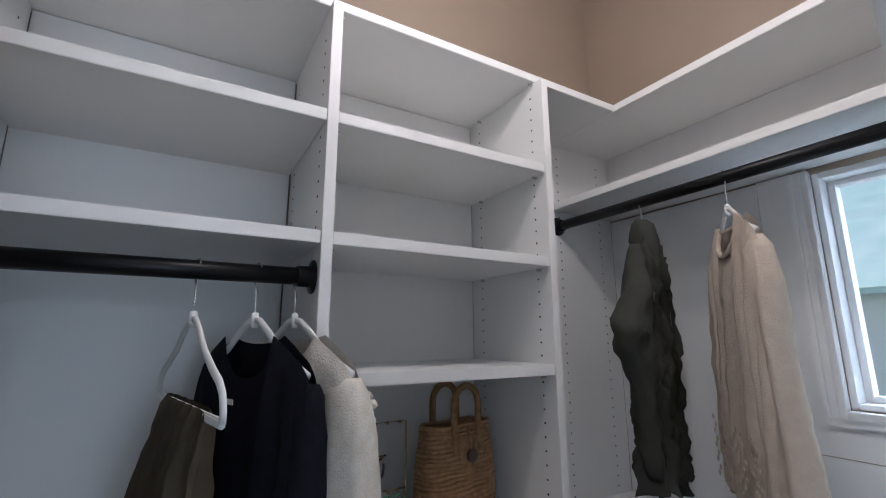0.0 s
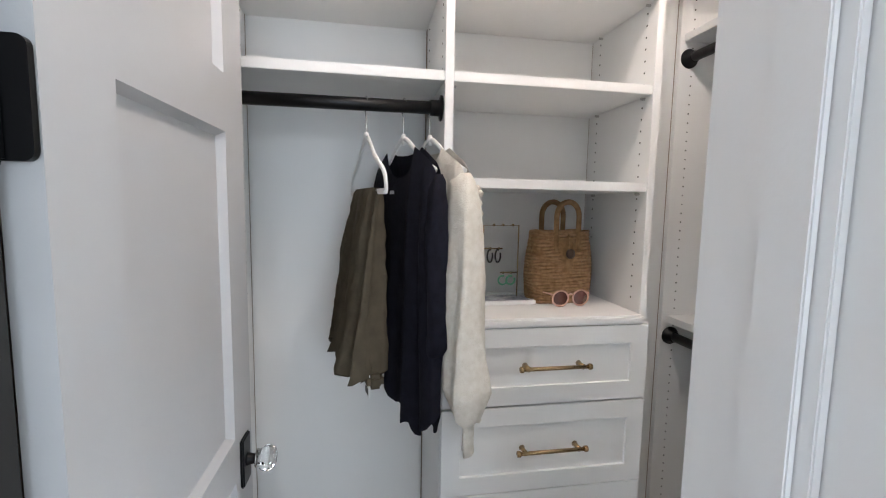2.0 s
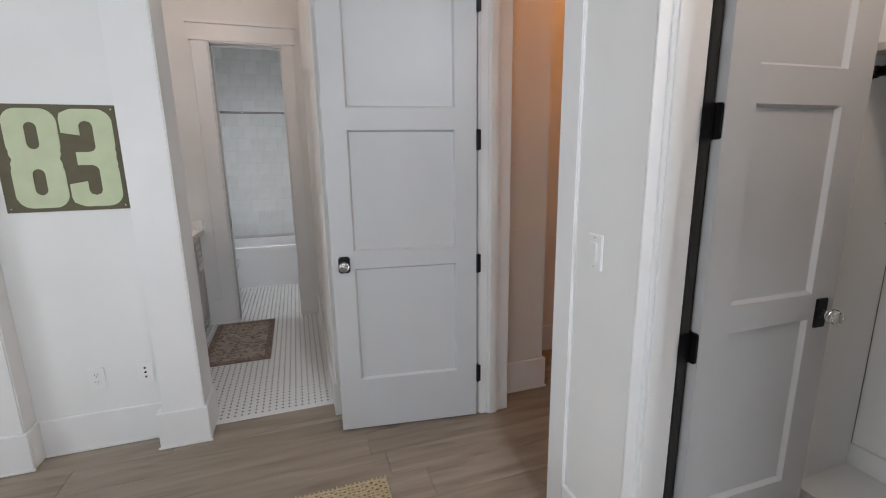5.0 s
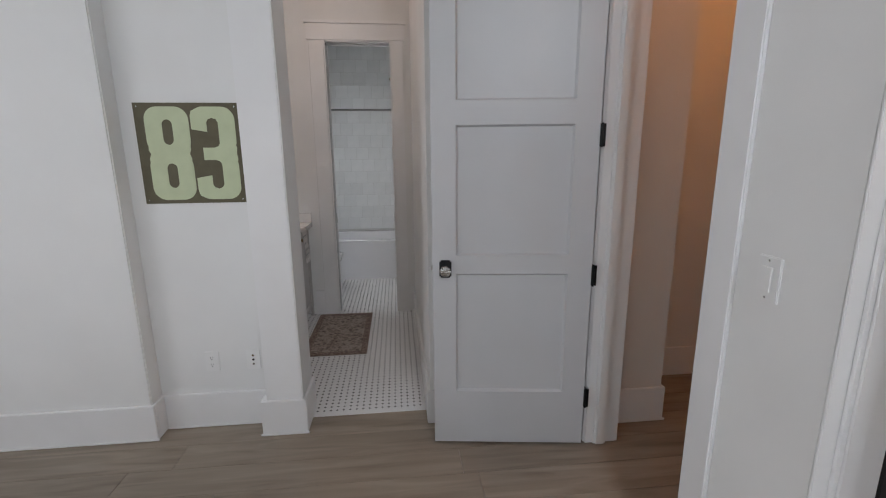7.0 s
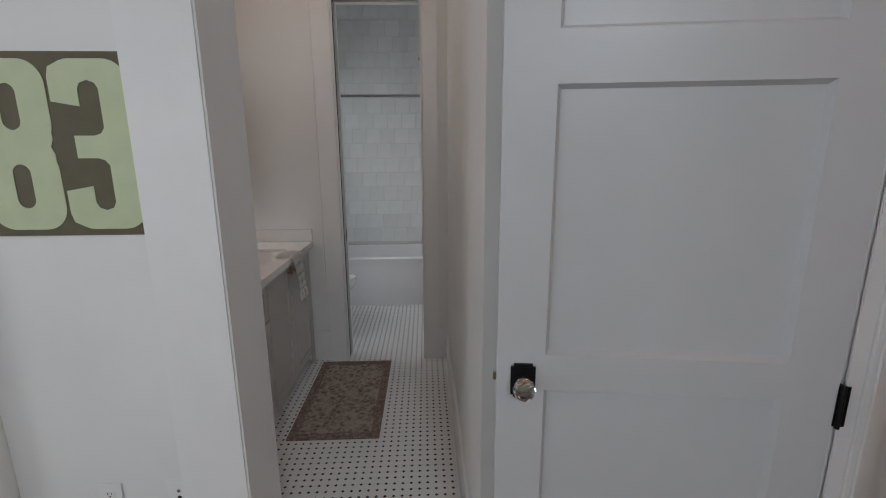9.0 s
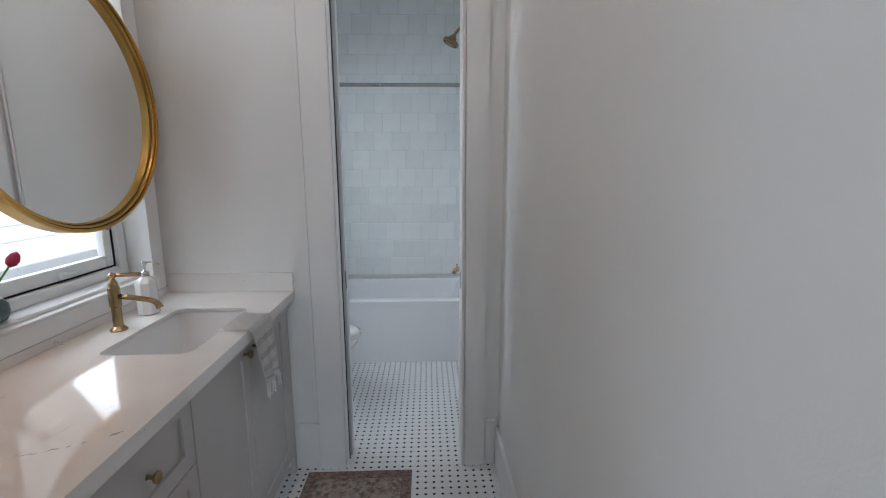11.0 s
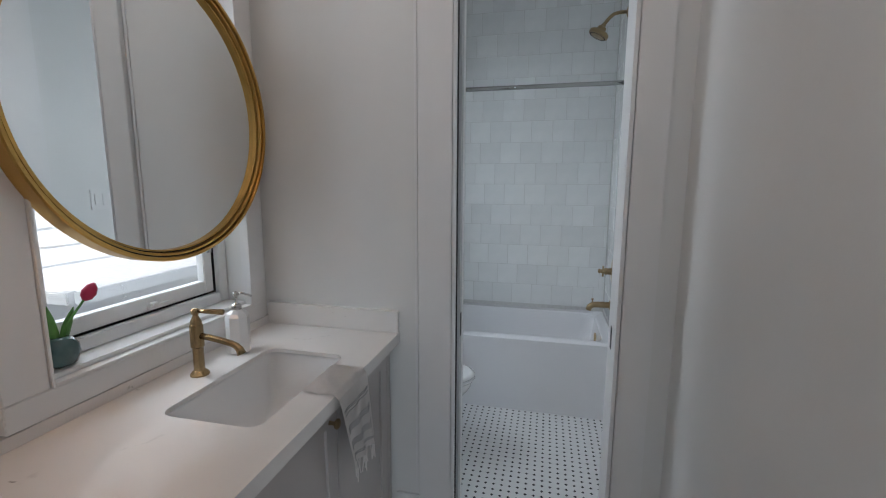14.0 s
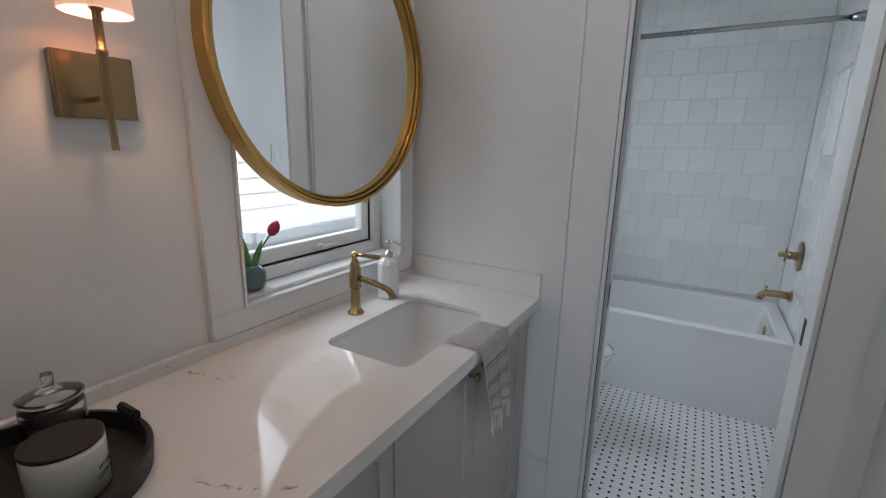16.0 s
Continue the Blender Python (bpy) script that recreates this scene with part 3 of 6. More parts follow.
struct("trim_closet_window", boxes([(1.842, 1.929, -0.2295, -0.212, 1.42, 2.054), (2.239, 2.288, -0.2295, -0.212, 1.42, 2.054), (1.842, 2.288, -0.2295, -0.212, 1.40, 1.4195),
    (2.239, 2.247, -0.2119, -0.203, 1.4195, 2.054), (2.256, 2.262, -0.2119, -0.207, 1.4195, 2.054), (2.274, 2.288, -0.2119, -0.205, 1.4195, 2.054), (1.93, 2.238, -0.2295, -0.203, 1.42, 1.439)], bev=0.0015), TRIM, "moulded white casing of the closet window", "trim")

# neighbour house outside the vanity window
nb = thing("neighbour_house", (-3.6, 4.3, -0.4), "white lap-sided neighbouring house with a grey porch roof", "house")
part("wall", B(-0.3, -0.06, -6, 14, 0, 7), SIDING, nb)
bm = bmesh.new()
for i in range(34):
    z = 0.02 + i * 0.16
    v = [bm.verts.new(p) for p in ((-0.02, -6, z), (-0.02, 14, z), (-0.044, 14, z + 0.1585), (-0.044, -6, z + 0.1585))]
    bm.faces.new(v)
    w = [bm.verts.new(p) for p in ((-0.02, -6, z), (-0.02, 14, z), (-0.046, 14, z - 0.001), (-0.046, -6, z - 0.001))]
    bm.faces.new(w)
tagged(part("siding", bm, SIDING, nb, "white lap siding boards"), kind="stuff")
part("porch_roof", B(-0.02, 0.9, 1.30, 5.0, 1.02, 1.05), mat("grey_roof", (0.62, 0.63, 0.66), 0.7, noise_col=(0.70, 0.71, 0.74), ns=20, bump=0.4, bs=60), nb, "low grey porch roof")
part("gutter", boxes([(0.90, 0.98, 1.26, 5.04, 1.00, 1.09), (-0.02, 0.899, 1.22, 1.299, 1.00, 1.09)], bev=0.01), TRIM, nb, "white gutter")
struct("side_path", B(-3.6, -0.9, 3.3, 14, -0.40, -0.385), mat("pale_concrete", (0.52, 0.51, 0.50), 0.85, noise_col=(0.58, 0.57, 0.56), ns=4, bump=0.3, bs=70), "pale concrete path between the houses", "path")

nb2 = thing("garden_house", (2.6, -4.6, -0.4), "low white house with a pale green metal roof", "house")
part("wall", B(-5, 5, -2.6, 0.0, 0, 2.45), SIDING, nb2)
bm = bmesh.new()
ra, rb = [[bm.verts.new((x, y, z + d)) for x, y, z in ((-5.2, 0.3, 2.40), (5.2, 0.3, 2.40), (5.2, -2.0, 4.6), (-5.2, -2.0, 4.6))] for d in (0, 0.06)]
bm.faces.new(ra[::-1])
bm.faces.new(rb)
for q in range(4):
    bm.faces.new((ra[q], ra[(q + 1) % 4], rb[(q + 1) % 4], rb[q]))
part("roof", bm, mat("pale_green_metal", (0.42, 0.62, 0.59), 0.5, noise_col=(0.60, 0.74, 0.71), ns=3), nb2, "pale green metal roof")

# ---- doors ----


def knob(parent, x, y, z, s):
    part("rosette", B(x - 0.029, x + 0.029, y, y + s * 0.008, z - 0.043, z + 0.043, bev=0.007) if s > 0 else B(x - 0.026, x + 0.026, y - 0.008, y, z - 0.052, z + 0.052, bev=0.003), BLACK, parent, "black door rosette")
    smooth(part("neck", lathe([(0.016, s * 0.006), (0.012, s * 0.014), (0.009, s * 0.028)], 16, at=(x, y, z), axis='y'), BLACK, parent, "black neck"))
    smooth(part("knob_base", lathe([(0.0, s * 0.0262), (0.019, s * 0.0265), (0.020, s * 0.029), (0.0, s * 0.0305)], 20, at=(x, y, z), axis='y', cap=False), CHROME, parent, "bright metal knob base"))
    part("crystal_knob", lathe([(0.010, s * 0.031), (0.021, s * 0.034), (0.026, s * 0.042), (0.027, s * 0.052), (0.022, s * 0.062), (0.014, s * 0.066)], 8, at=(x, y, z), axis='y'), CRYSTAL, parent, "faceted clear crystal knob")


def door(name, at, rz, width, s, label, hinge_z, knob_z=0.94):
    """A three-panel door. The seen face is at local y 0; s is the way that the seen face looks in local y."""
    d = thing(name, at, label, "door", rz=rz)
    d["kind"] = "structure"
    t = 0.035
    ys = sorted((0, -s * t))
    st, zs = 0.112, ((0.012, 0.30), (0.92, 1.01), (1.61, 1.715), (2.32, 2.425))
    L = [(0, st, *ys, 0.012, 2.425), (width - st, width, *ys, 0.012, 2.425)] + [(st, width - st, *ys, a, b) for a, b in zs]
    part("door_leaf", boxes(L), DOORP, d)
    for (a, b), (c, e) in zip(zs, zs[1:]):
        yp = sorted((-s * 0.015, -s * (t - 0.015)))
        part("panel", B(st, width - st, *yp, b, c), DOORP, d)
        bm = bmesh.new()
        e1 = [bm.verts.new(p) for p in ((st, -s * 0.0004, b), (width - st, -s * 0.0004, b), (width - st, -s * 0.0004, c), (st, -s * 0.0004, c))]
        e2 = [bm.verts.new(p) for p in ((st + 0.009, -s * 0.0150, b + 0.009), (width - st - 0.009, -s * 0.0150, b + 0.009), (width - st - 0.009, -s * 0.0150, c - 0.009), (st + 0.009, -s * 0.0150, c - 0.009))]
        for q in range(4):
            bm.faces.new((e1[q], e1[(q + 1) % 4], e2[(q + 1) % 4], e2[q]))
        part("panel_moulding", bm, DOORP, d)
    for z in hinge_z:
        bm = bmesh.new()
        out = [(0.0, -0.05)] + [(0.024 + 0.009 * math.sin(radians(a)), -0.041 - 0.009 * math.cos(radians(a))) for a in range(0, 91, 18)] + [(0.024 + 0.009 * math.cos(radians(a)), 0.041 + 0.009 * math.sin(radians(a))) for a in range(0, 91, 18)] + [(0.0, 0.05)]
        lo, hi = ([bm.verts.new((x, -y if s > 0 else 0.033 - y, z + w)) for y, w in out] for x in (-0.010, -0.003))
        bm.faces.new(hi)
        bm.faces.new(lo[::-1])
        for i in range(len(out)):
            bm.faces.new((lo[i], lo[(i + 1) % len(out)], hi[(i + 1) % len(out)], hi[i]))
        bmesh.ops.recalc_face_normals(bm, faces=bm.faces[:])
        h = part("hinge", bm, BLACK, d, "black rounded hinge")
        if s > 0:
            part("jamb_leaf", B(-0.023, -0.0105, 0.001, 0.0045, z - 0.05, z + 0.05, bev=0.0015), BLACK, h)
        if s > 0:
            part("hinge_leaf", boxes([(-0.0029, 0.002, 0.0005, 0.003, z - 0.05, z + 0.05)], bev=0.0008), BLACK, h)
        smooth(part("hinge_pin", lathe([(0.005, -0.053), (0.0055, -0.05), (0.0055, 0.05), (0.005, 0.053)], 12, at=(-0.006, 0.006 if s > 0 else 0.034, z)), BLACK, h))
    knob(d, width - 0.062, 0, knob_z, s)
    part("latch", B(width, width + 0.008, *sorted((-s * 0.012, -s * 0.023)), knob_z - 0.01, knob_z + 0.01, bev=0.001), CHROME, d, "metal latch bolt")
    return d


door("door_1", (1.632, 2.628, 0), 172.3, 0.758, 1, "open pale grey three-panel door with a crystal knob", (0.27, 0.912, 1.56, 2.21), 0.945)
door("door_2", (1.878, 1.447, 0), -1.0, 0.575, -1, "open pale grey three-panel closet door with a crystal knob", (0.24, 0.882, 1.562, 2.21), 0.94)
# wide black hinge plates of the closet door
hp = thing("closet_hinges", (1.862, 1.484, 0), "black square hinge plates on the closet jamb", "hinge")
hp["kind"] = "structure"
for z in (0.24, 0.882, 1.562, 2.21):
    part("hinge_plate", B(-0.038, 0.006, -0.0165, -0.0125, z - 0.05, z + 0.05, bev=0.0015), BLACK, hp)
# Black strip stands in for the shade in the closet door's hinge gap.
struct("gap_seal", B(1.8345, 1.862, 1.472, 1.4845, 0.012, 2.43), DARK, "black strip painting the shade in the hinge gap", "seal")

# ---- closet units ----
FX, BX = 2.573, 2.925


def holes(parent, x, y, z0, z1, axis, s):
    bm = bmesh.new()
    z = z0
    while z < z1:
        if axis == 'y':
            lathe([(0.0028, -0.0002), (0.0028, 0.0006)], 6, bm, (x, y, z), 'y')
        else:
            lathe([(0.0028, -0.0006), (0.0028, 0.0002)], 6, bm, (x, y, z), 'x')
        z += 0.032
    part("pin_holes", bm, DARK, parent, "rows of small dark shelf pin holes", "stuff")


def shelf(parent, x0, x1, y0, y1, zc, t=0.025):
    part("shelf", B(x0, x1, y0, y1, zc - t / 2, zc + t / 2, bev=0.0012), MELA, parent)



def ring_x(x0, x1, y0, y1, z0, z1, w):
    """One connected frame with its face towards -x."""
    bm = bmesh.new()
    V = []
    for x in (x0, x1):
        for d in (0, w):
            V.append([bm.verts.new(p) for p in ((x, y0 + d, z0 + d), (x, y1 - d, z0 + d), (x, y1 - d, z1 - d), (x, y0 + d, z1 - d))])
    a, b, c, d = V
    for k in range(4):
        q = (k + 1) % 4
        bm.faces.new((a[k], a[q], b[q], b[k]))
        bm.faces.new((c[k], d[k], d[q], c[q]))
        bm.faces.new((a[k], c[k], c[q], a[q]))
        bm.faces.new((b[k], b[q], d[q], d[k]))
    bmesh.ops.bevel(bm, geom=bm.edges[:], offset=0.0010, segments=1, affect='EDGES')
    return bm


tower = thing("closet_shelf_unit", (0, 0, 0), "white melamine closet unit with open shelves over drawers", "closet shelving")
part("side_panel", B(FX, BX, 0.965, 0.987, 0, 2.318, bev=0.001), MELA, tower)
part("side_panel", B(FX, BX, 0.388, 0.410, 0, 2.318, bev=0.001), MELA, tower)
part("back_panel", B(BX - 0.002, BX + 0.008, 0.412, 0.963, 1.15, 2.317), MELA, tower)
for z in (2.055, 1.805, 1.54):
    shelf(tower, FX + 0.003, BX - 0.003, 0.4105, 0.9645, z)
part("top_board", B(FX - 0.024, BX - 0.003, 0.4105, 0.9645, 1.157, 1.182, bev=0.005), MELA, tower, "white drawer top with a rounded nose")
for x in (2.62, 2.87):
    holes(tower, x, 0.4104, 1.22, 2.28, 'y', 1)
    holes(tower, x, 0.9874, 1.80, 2.28, 'y', 1)
for z in (2.055, 1.805, 1.54, 2.33):
    for x in (2.61, 2.86):
        for y, s in ((0.4108, 1), (0.9642, -1)):
            part("shelf_pin", lathe([(0.004, 0.0), (0.004, s * 0.012)], 8, at=(x, y, z - 0.018), axis='y'), CHROME, tower, "small metal shelf pin")


def drawer(z0, z1):
    y0, y1, w = 0.392, 0.985, 0.052
    x = FX - 0.021
    d = part("drawer_front", ring_x(x, FX - 0.002, y0, y1, z0, z1, w), MELA, tower, "white shaker drawer front")
    part("drawer_panel", B(x + 0.008, FX - 0.003, y0 + w - 0.003, y1 - w + 0.003, z0 + w - 0.003, z1 - w + 0.003), MELA, d)
    zc = (z0 + z1) / 2 + 0.004
    bm = tube([(x - 0.030, 0.58, zc), (x - 0.030, 0.78, zc)], 0.0055, 12)
    for y in (0.602, 0.758):
        lathe([(0.0075, -0.030), (0.006, -0.012), (0.0085, 0.0)], 12, bm, (x, y, zc), 'x')
    for y in (0.578, 0.772):
        lathe([(0.0075, 0), (0.0085, 0.002), (0.0085, 0.008), (0.0075, 0.010)], 12, bm, (x - 0.030, y, zc), 'y')
    smooth(part("pull", bm, BRASS, d, "brushed brass bar pull"))


for i in range(4):
    drawer(0.9405 - 0.2475 * i if i == 0 else 0.938 - 0.2475 * i, 1.155 if i == 0 else 0.938 - 0.2475 * (i - 1) - 0.003)
part("plinth", B(FX + 0.01, FX + 0.03, 0.41, 0.965, 0, 0.142), MELA, tower)

hang = thing("closet_hanging_bay", (0, 0, 0), "white melamine hanging bay with shelves over a black rod", "closet shelving")
part("side_panel", B(FX, BX, 1.544, 1.564, 0, 2.318, bev=0.001), MELA, hang)
for z in (2.055, 1.805):
    shelf(hang, FX + 0.003, BX + 0.01, 0.988, 1.5435, z)
part("back_panel", B(2.930, 2.940, 0.99, 1.5435, 0.16, 2.317), MELA, hang)
part("bottom_shelf", B(FX + 0.003, 2.929, 0.988, 1.5435, 0.125, 0.148, bev=0.0012), MELA, hang)
part("toe_board", B(FX + 0.012, FX + 0.028, 0.988, 1.5435, 0.0, 0.1245), MELA, hang)
part("back_cleat", B(2.914, 2.9295, 0.988, 1.5435, 0.1485, 0.245, bev=0.001), MELA, hang, "low white back rail")
for x in (2.62, 2.87):
    holes(hang, x, 1.5436, 1.20, 2.28, 'y', 1)
topsh = thing("closet_top_shelf", (0, 0, 0), "white L-shaped top shelf running round the closet", "shelf")
part("shelf_board", B(FX + 0.027, 2.944, 0.079, 1.5655, 2.319, 2.342, bev=0.0015), MELA, topsh)
part("shelf_board", B(1.837, 2.944, -0.2295, 0.0785, 2.319, 2.342, bev=0.0015), MELA, topsh)
sou = thing("closet_window_bay", (0, 0, 0), "white melamine double hanging bay below the closet window wall", "closet shelving")
part("side_panel", B(2.884, 2.904, -0.2225, 0.105, 0, 2.318, bev=0.001), MELA, sou)
part("upper_shelf", B(1.837, 2.8835, -0.2295, 0.09, 2.062, 2.087, bev=0.0012), MELA, sou)
part("lower_shelf", B(1.837, 2.8835, -0.2215, 0.09, 1.064, 1.089, bev=0.0012), MELA, sou)
part("bottom_shelf", B(1.837, 2.8835, -0.2295, 0.09, 0.125, 0.148, bev=0.0012), MELA, sou)
part("back_filler", B(2.906, 2.944, 0.106, 0.387, 0, 2.318), MELA, sou)
for y in (0.055, -0.155):
    holes(sou, 2.8836, y, 0.25, 2.28, 'x', 1)


def rod(name, a, b, r, label):
    d = thing(name, (0, 0, 0), label, "closet rod")
    a, b = Vector(a), Vector(b)
    smooth(part("rod", tube([a, b], r, 20), BLACK, d))
    ax = 'y' if abs(b.y - a.y) > abs(b.x - a.x) else 'x'
    for p, s in ((a, 1), (b, -1)):
        smooth(part("flange", lathe([(r * 2.0, 0), (r * 2.0, s * 0.004), (r * 1.25, s * 0.006), (r * 1.22, s * 0.028), (r * 1.1, s * 0.03)], 24, at=p, axis=ax), BLACK, d, "black round wall flange"))
    return d


rod("hanging_rod", (2.62, 0.9878, 1.733), (2.62, 1.5435, 1.733), 0.0165, "matte black hanging rod below white shelves")
rod("hanging_rod", (1.8355, 0.067, 2.005), (2.8835, 0.067, 2.005), 0.0165, "matte black hanging rod across the window bay")
rod("hanging_rod", (1.8355, 0.067, 1.012), (2.8835, 0.067, 1.012), 0.0165, "matte black lower hanging rod")


def hanger(at, rz, label, bar=False, group="", k=1.0):
    """at: the top of the rod. The hanger lies along local x."""
    h = thing("clothes_hanger", at, label, "hanger", group, rz)
    smooth(part("hook", tube([(0.013 * math.sin(a), 0, -0.014 + 0.0 + 0.016 * math.cos(a)) for a in [radians(v) for v in range(-100, 100, 15)]] + [(0.012, 0, -0.03), (0.002, 0, -0.05), (0, 0, -0.105)], 0.0017, 8), WIRE, h, "bare metal wire hook"))
    sh = [(0, 0, -0.10), (0.02, 0, -0.104), (0.05, 0, -0.122), (0.09, 0, -0.152), (0.14, 0, -0.176), (0.175, 0, -0.190)]
    if bar:
        sh += [(0.194, 0, -0.205), (0.203, 0, -0.226), (0.204, 0, -0.240)]
    sh = [(x * k, y, z) for x, y, z in sh]
    pts = [(-x, y, z) for x, y, z in sh[::-1]] + sh[1:]
    bm = tube(pts, 0.0070, 10)
    for v in bm.verts:
        v.co.y *= 0.62
    lathe([(0.006, -0.115), (0.0075, -0.10), (0.0055, -0.088)], 10, bm)
    smooth(part("hanger_arm", bm, HANG, h, "white slim hanger arms"))
    if bar:
        part("bar", B(-0.205 * k, 0.205 * k, -0.004, 0.004, -0.247, -0.234, bev=0.002), HANG, h)
    return h


def garment(name, at, rz, rows, material, label, category, fold=0.008, nf=7, seed=1, n=64, hem=0.0, parent=None, crumple=0.004):
    """Cloth hanging from a hanger: rows of (z, u0, u1, half thickness), folds along it."""
    bm = bmesh.new()
    rings = []
    Z = []
    for (a, b) in zip(rows, rows[1:]):
        k = max(2, int(abs(a[0] - b[0]) / 0.018))
        for i in range(k):
            f = i / k
            Z.append([p + (q - p) * f for p, q in zip(a, b)])
    Z.append(list(rows[-1]))
    z0, z1 = rows[0][0], rows[-1][0]
    for j, (z, u0, u1, h) in enumerate(Z):
        ring = []
        d = (z0 - z) / (z0 - z1)
        cx, hw = (u0 + u1) / 2, (u1 - u0) / 2
        for k in range(n):
            a = 2 * math.pi * k / n
            c, s = math.cos(a), math.sin(a)
            u = cx + hw * (abs(c) ** 0.8) * (1 if c >= 0 else -1)
            f = fold * min(1, d * 2.2 + 0.08) * (math.sin(nf * u / 0.10 + 2.2 * noise.noise((u * 4, d * 2.0, seed)) + seed) + 0.8 * noise.noise((u * 14, d * 5, seed + 3.0 * (s > 0))))
            v = h * (abs(s) ** 0.7) * (1 if s >= 0 else -1) + f + crumple * noise.noise((u * 30, z * 22, seed))
            zz = z + (hem * math.sin(u * 30 + seed) * d ** 6 if hem else 0)
            ring.append(bm.verts.new((u, v, zz)))
        rings.append(ring)
    for a, b in zip(rings, rings[1:]):
        for k in range(n):
            bm.faces.new((a[k], a[(k + 1) % n], b[(k + 1) % n], b[k]))
    bm.faces.new(rings[0][::-1])
    bm.faces.new(rings[-1])
    if parent is not None:
        return smooth(part(name, bm, material, parent, label))
    g = thing(name, at, label, category, rz=rz)
    smooth(part("body", bm, material, g))
    return g


def between(pts, x):
    """The straight line from point to point, at x; the rest of each point may be several numbers."""
    if x <= pts[0][0]:
        return pts[0][1:]
    for p, q in zip(pts, pts[1:]):
        if x <= q[0]:
            f = (x - p[0]) / (q[0] - p[0])
            return [a + (b - a) * f for a, b in zip(p[1:], q[1:])]
    return pts[-1][1:]


def cloth(name, at, rz, label, category, material, top, bottom, rows, front=1, neck=0.0, scoop=0.0, folds=5, amp=0.012, seed=1, n=112, m=64, wrinkle=0.003):
    """Two sheets that join at their sides, open at the neck and the hem, with folds that deepen downwards.
    top and bottom: (place across from -1 to 1, z); rows: (share of the drop, u0, u1, half thickness, shift)."""
    bm = bmesh.new()
    rings = []
    for j in range(m + 1):
        t = j / m
        u0, u1, h, v0 = between(rows, t)
        ring = []
        for k in range(n):
            a = 2 * math.pi * k / n
            c, sn = math.cos(a), math.sin(a)
            su = abs(c) ** 0.85 * (1 if c >= 0 else -1)
            side = 1 if sn >= 0 else -1
            zt, zb = between(top, su)[0], between(bottom, su)[0]
            if neck and abs(su) < neck:
                zt -= (scoop if side == front else scoop * 0.22) * math.sqrt(1 - (su / neck) ** 2)
            ph = folds * math.pi * su + 2.4 * noise.noise((su * 1.7, t * 1.1, seed)) + 0.5 * side
            f = amp * (0.06 + t ** 0.8) * (math.sin(ph) + 0.35 * math.sin(2.3 * ph + seed) + 0.6 * noise.noise((su * 5, t * 3, seed + 7 * side)))
            f += wrinkle * noise.noise((su * 9, t * 16, seed + 3 * side)) * min(1, t * 8)
            z = zt + (zb - zt) * t + 0.010 * t ** 8 * math.sin(ph * 1.7 + seed)
            ring.append(bm.verts.new(((u0 + u1) / 2 + (u1 - u0) / 2 * su, v0 + side * h * abs(sn) ** 0.55 + f, z)))
        rings.append(ring)
    for a, b in zip(rings, rings[1:]):
        for k in range(n):
            bm.faces.new((a[k], a[(k + 1) % n], b[(k + 1) % n], b[k]))
    g = thing(name, at, label, category, rz=rz)
    smooth(part("body", bm, material, g))
    return g


# local x points away from the door, so the near side of each garment is at negative x
for y, rz, lab, bar in ((1.182, 12, "white hanger holding folded olive trousers", True), (1.086, 20, "white hanger holding a navy top", False), (1.017, 20, "white hanger holding a cream sweater", False)):
    hanger((2.62, y, 1.7505), rz, lab, bar, "hangers on the black rod")
g = cloth("trousers", (2.62, 1.182, 1.7505), 12, "olive brown trousers folded over a white hanger", "trousers", OLIVE,
          [(-1, -0.236), (-0.8, -0.230), (1, -0.230)], [(-1, -0.680), (-0.3, -0.690), (0.0, -0.655), (1, -0.640)],
          [(0, -0.135, 0.12, 0.008, 0.0), (0.03, -0.138, 0.125, 0.014, 0.0), (0.35, -0.140, 0.13, 0.022, 0.008), (1, -0.155, 0.16, 0.026, 0.028)], folds=5.5, amp=0.030, seed=2, wrinkle=0.004)
part("care_label", B(-0.14, -0.10, 0.020, 0.024, -0.735, -0.675, bev=0.001), PLAST, g, "small printed white label")
part("label_print", B(-0.135, -0.105, 0.0242, 0.0250, -0.728, -0.712), INK, g)
part("waistband", B(-0.160, -0.075, -0.010, 0.030, -0.708, -0.672, bev=0.010), OLIVE, g)
smooth(part("button", lathe([(0.009, 0.0), (0.009, 0.003), (0.004, 0.004)], 16, at=(-0.12, 0.030, -0.688), axis='y'), BUTTON, g, "small dark button"))
SHOULDER = [(-1, -0.228), (-0.95, -0.192), (-0.85, -0.170), (-0.42, -0.126), (0.42, -0.126), (0.85, -0.170), (0.95, -0.192), (1, -0.228)]
g = cloth("navy_top", (2.62, 1.086, 1.7505), 20, "navy blue long-sleeved knit top with a wavy hem", "top", NAVY, SHOULDER,
          [(-1, -0.77), (-0.75, -0.84), (0, -0.79), (1, -0.72)],
          [(0, -0.195, 0.195, 0.010, 0), (0.05, -0.198, 0.198, 0.018, 0), (0.15, -0.200, 0.200, 0.026, 0), (1, -0.205, 0.225, 0.030, 0)], neck=0.44, scoop=0.075, folds=4, amp=0.010, seed=5)
part("neck_label", B(0.000, 0.026, 0.0262, 0.0275, -0.243, -0.234), PLAST, g, "small white neck label")
garment("sleeve", None, 0, [(-0.200, -0.20, -0.17, 0.008), (-0.215, -0.208, -0.16, 0.016), (-0.27, -0.215, -0.15, 0.022), (-0.45, -0.218, -0.155, 0.022), (-0.60, -0.220, -0.165, 0.020), (-0.62, -0.21, -0.175, 0.018)], NAVY, "navy sleeve", "", fold=0.006, seed=9, n=40, parent=g)
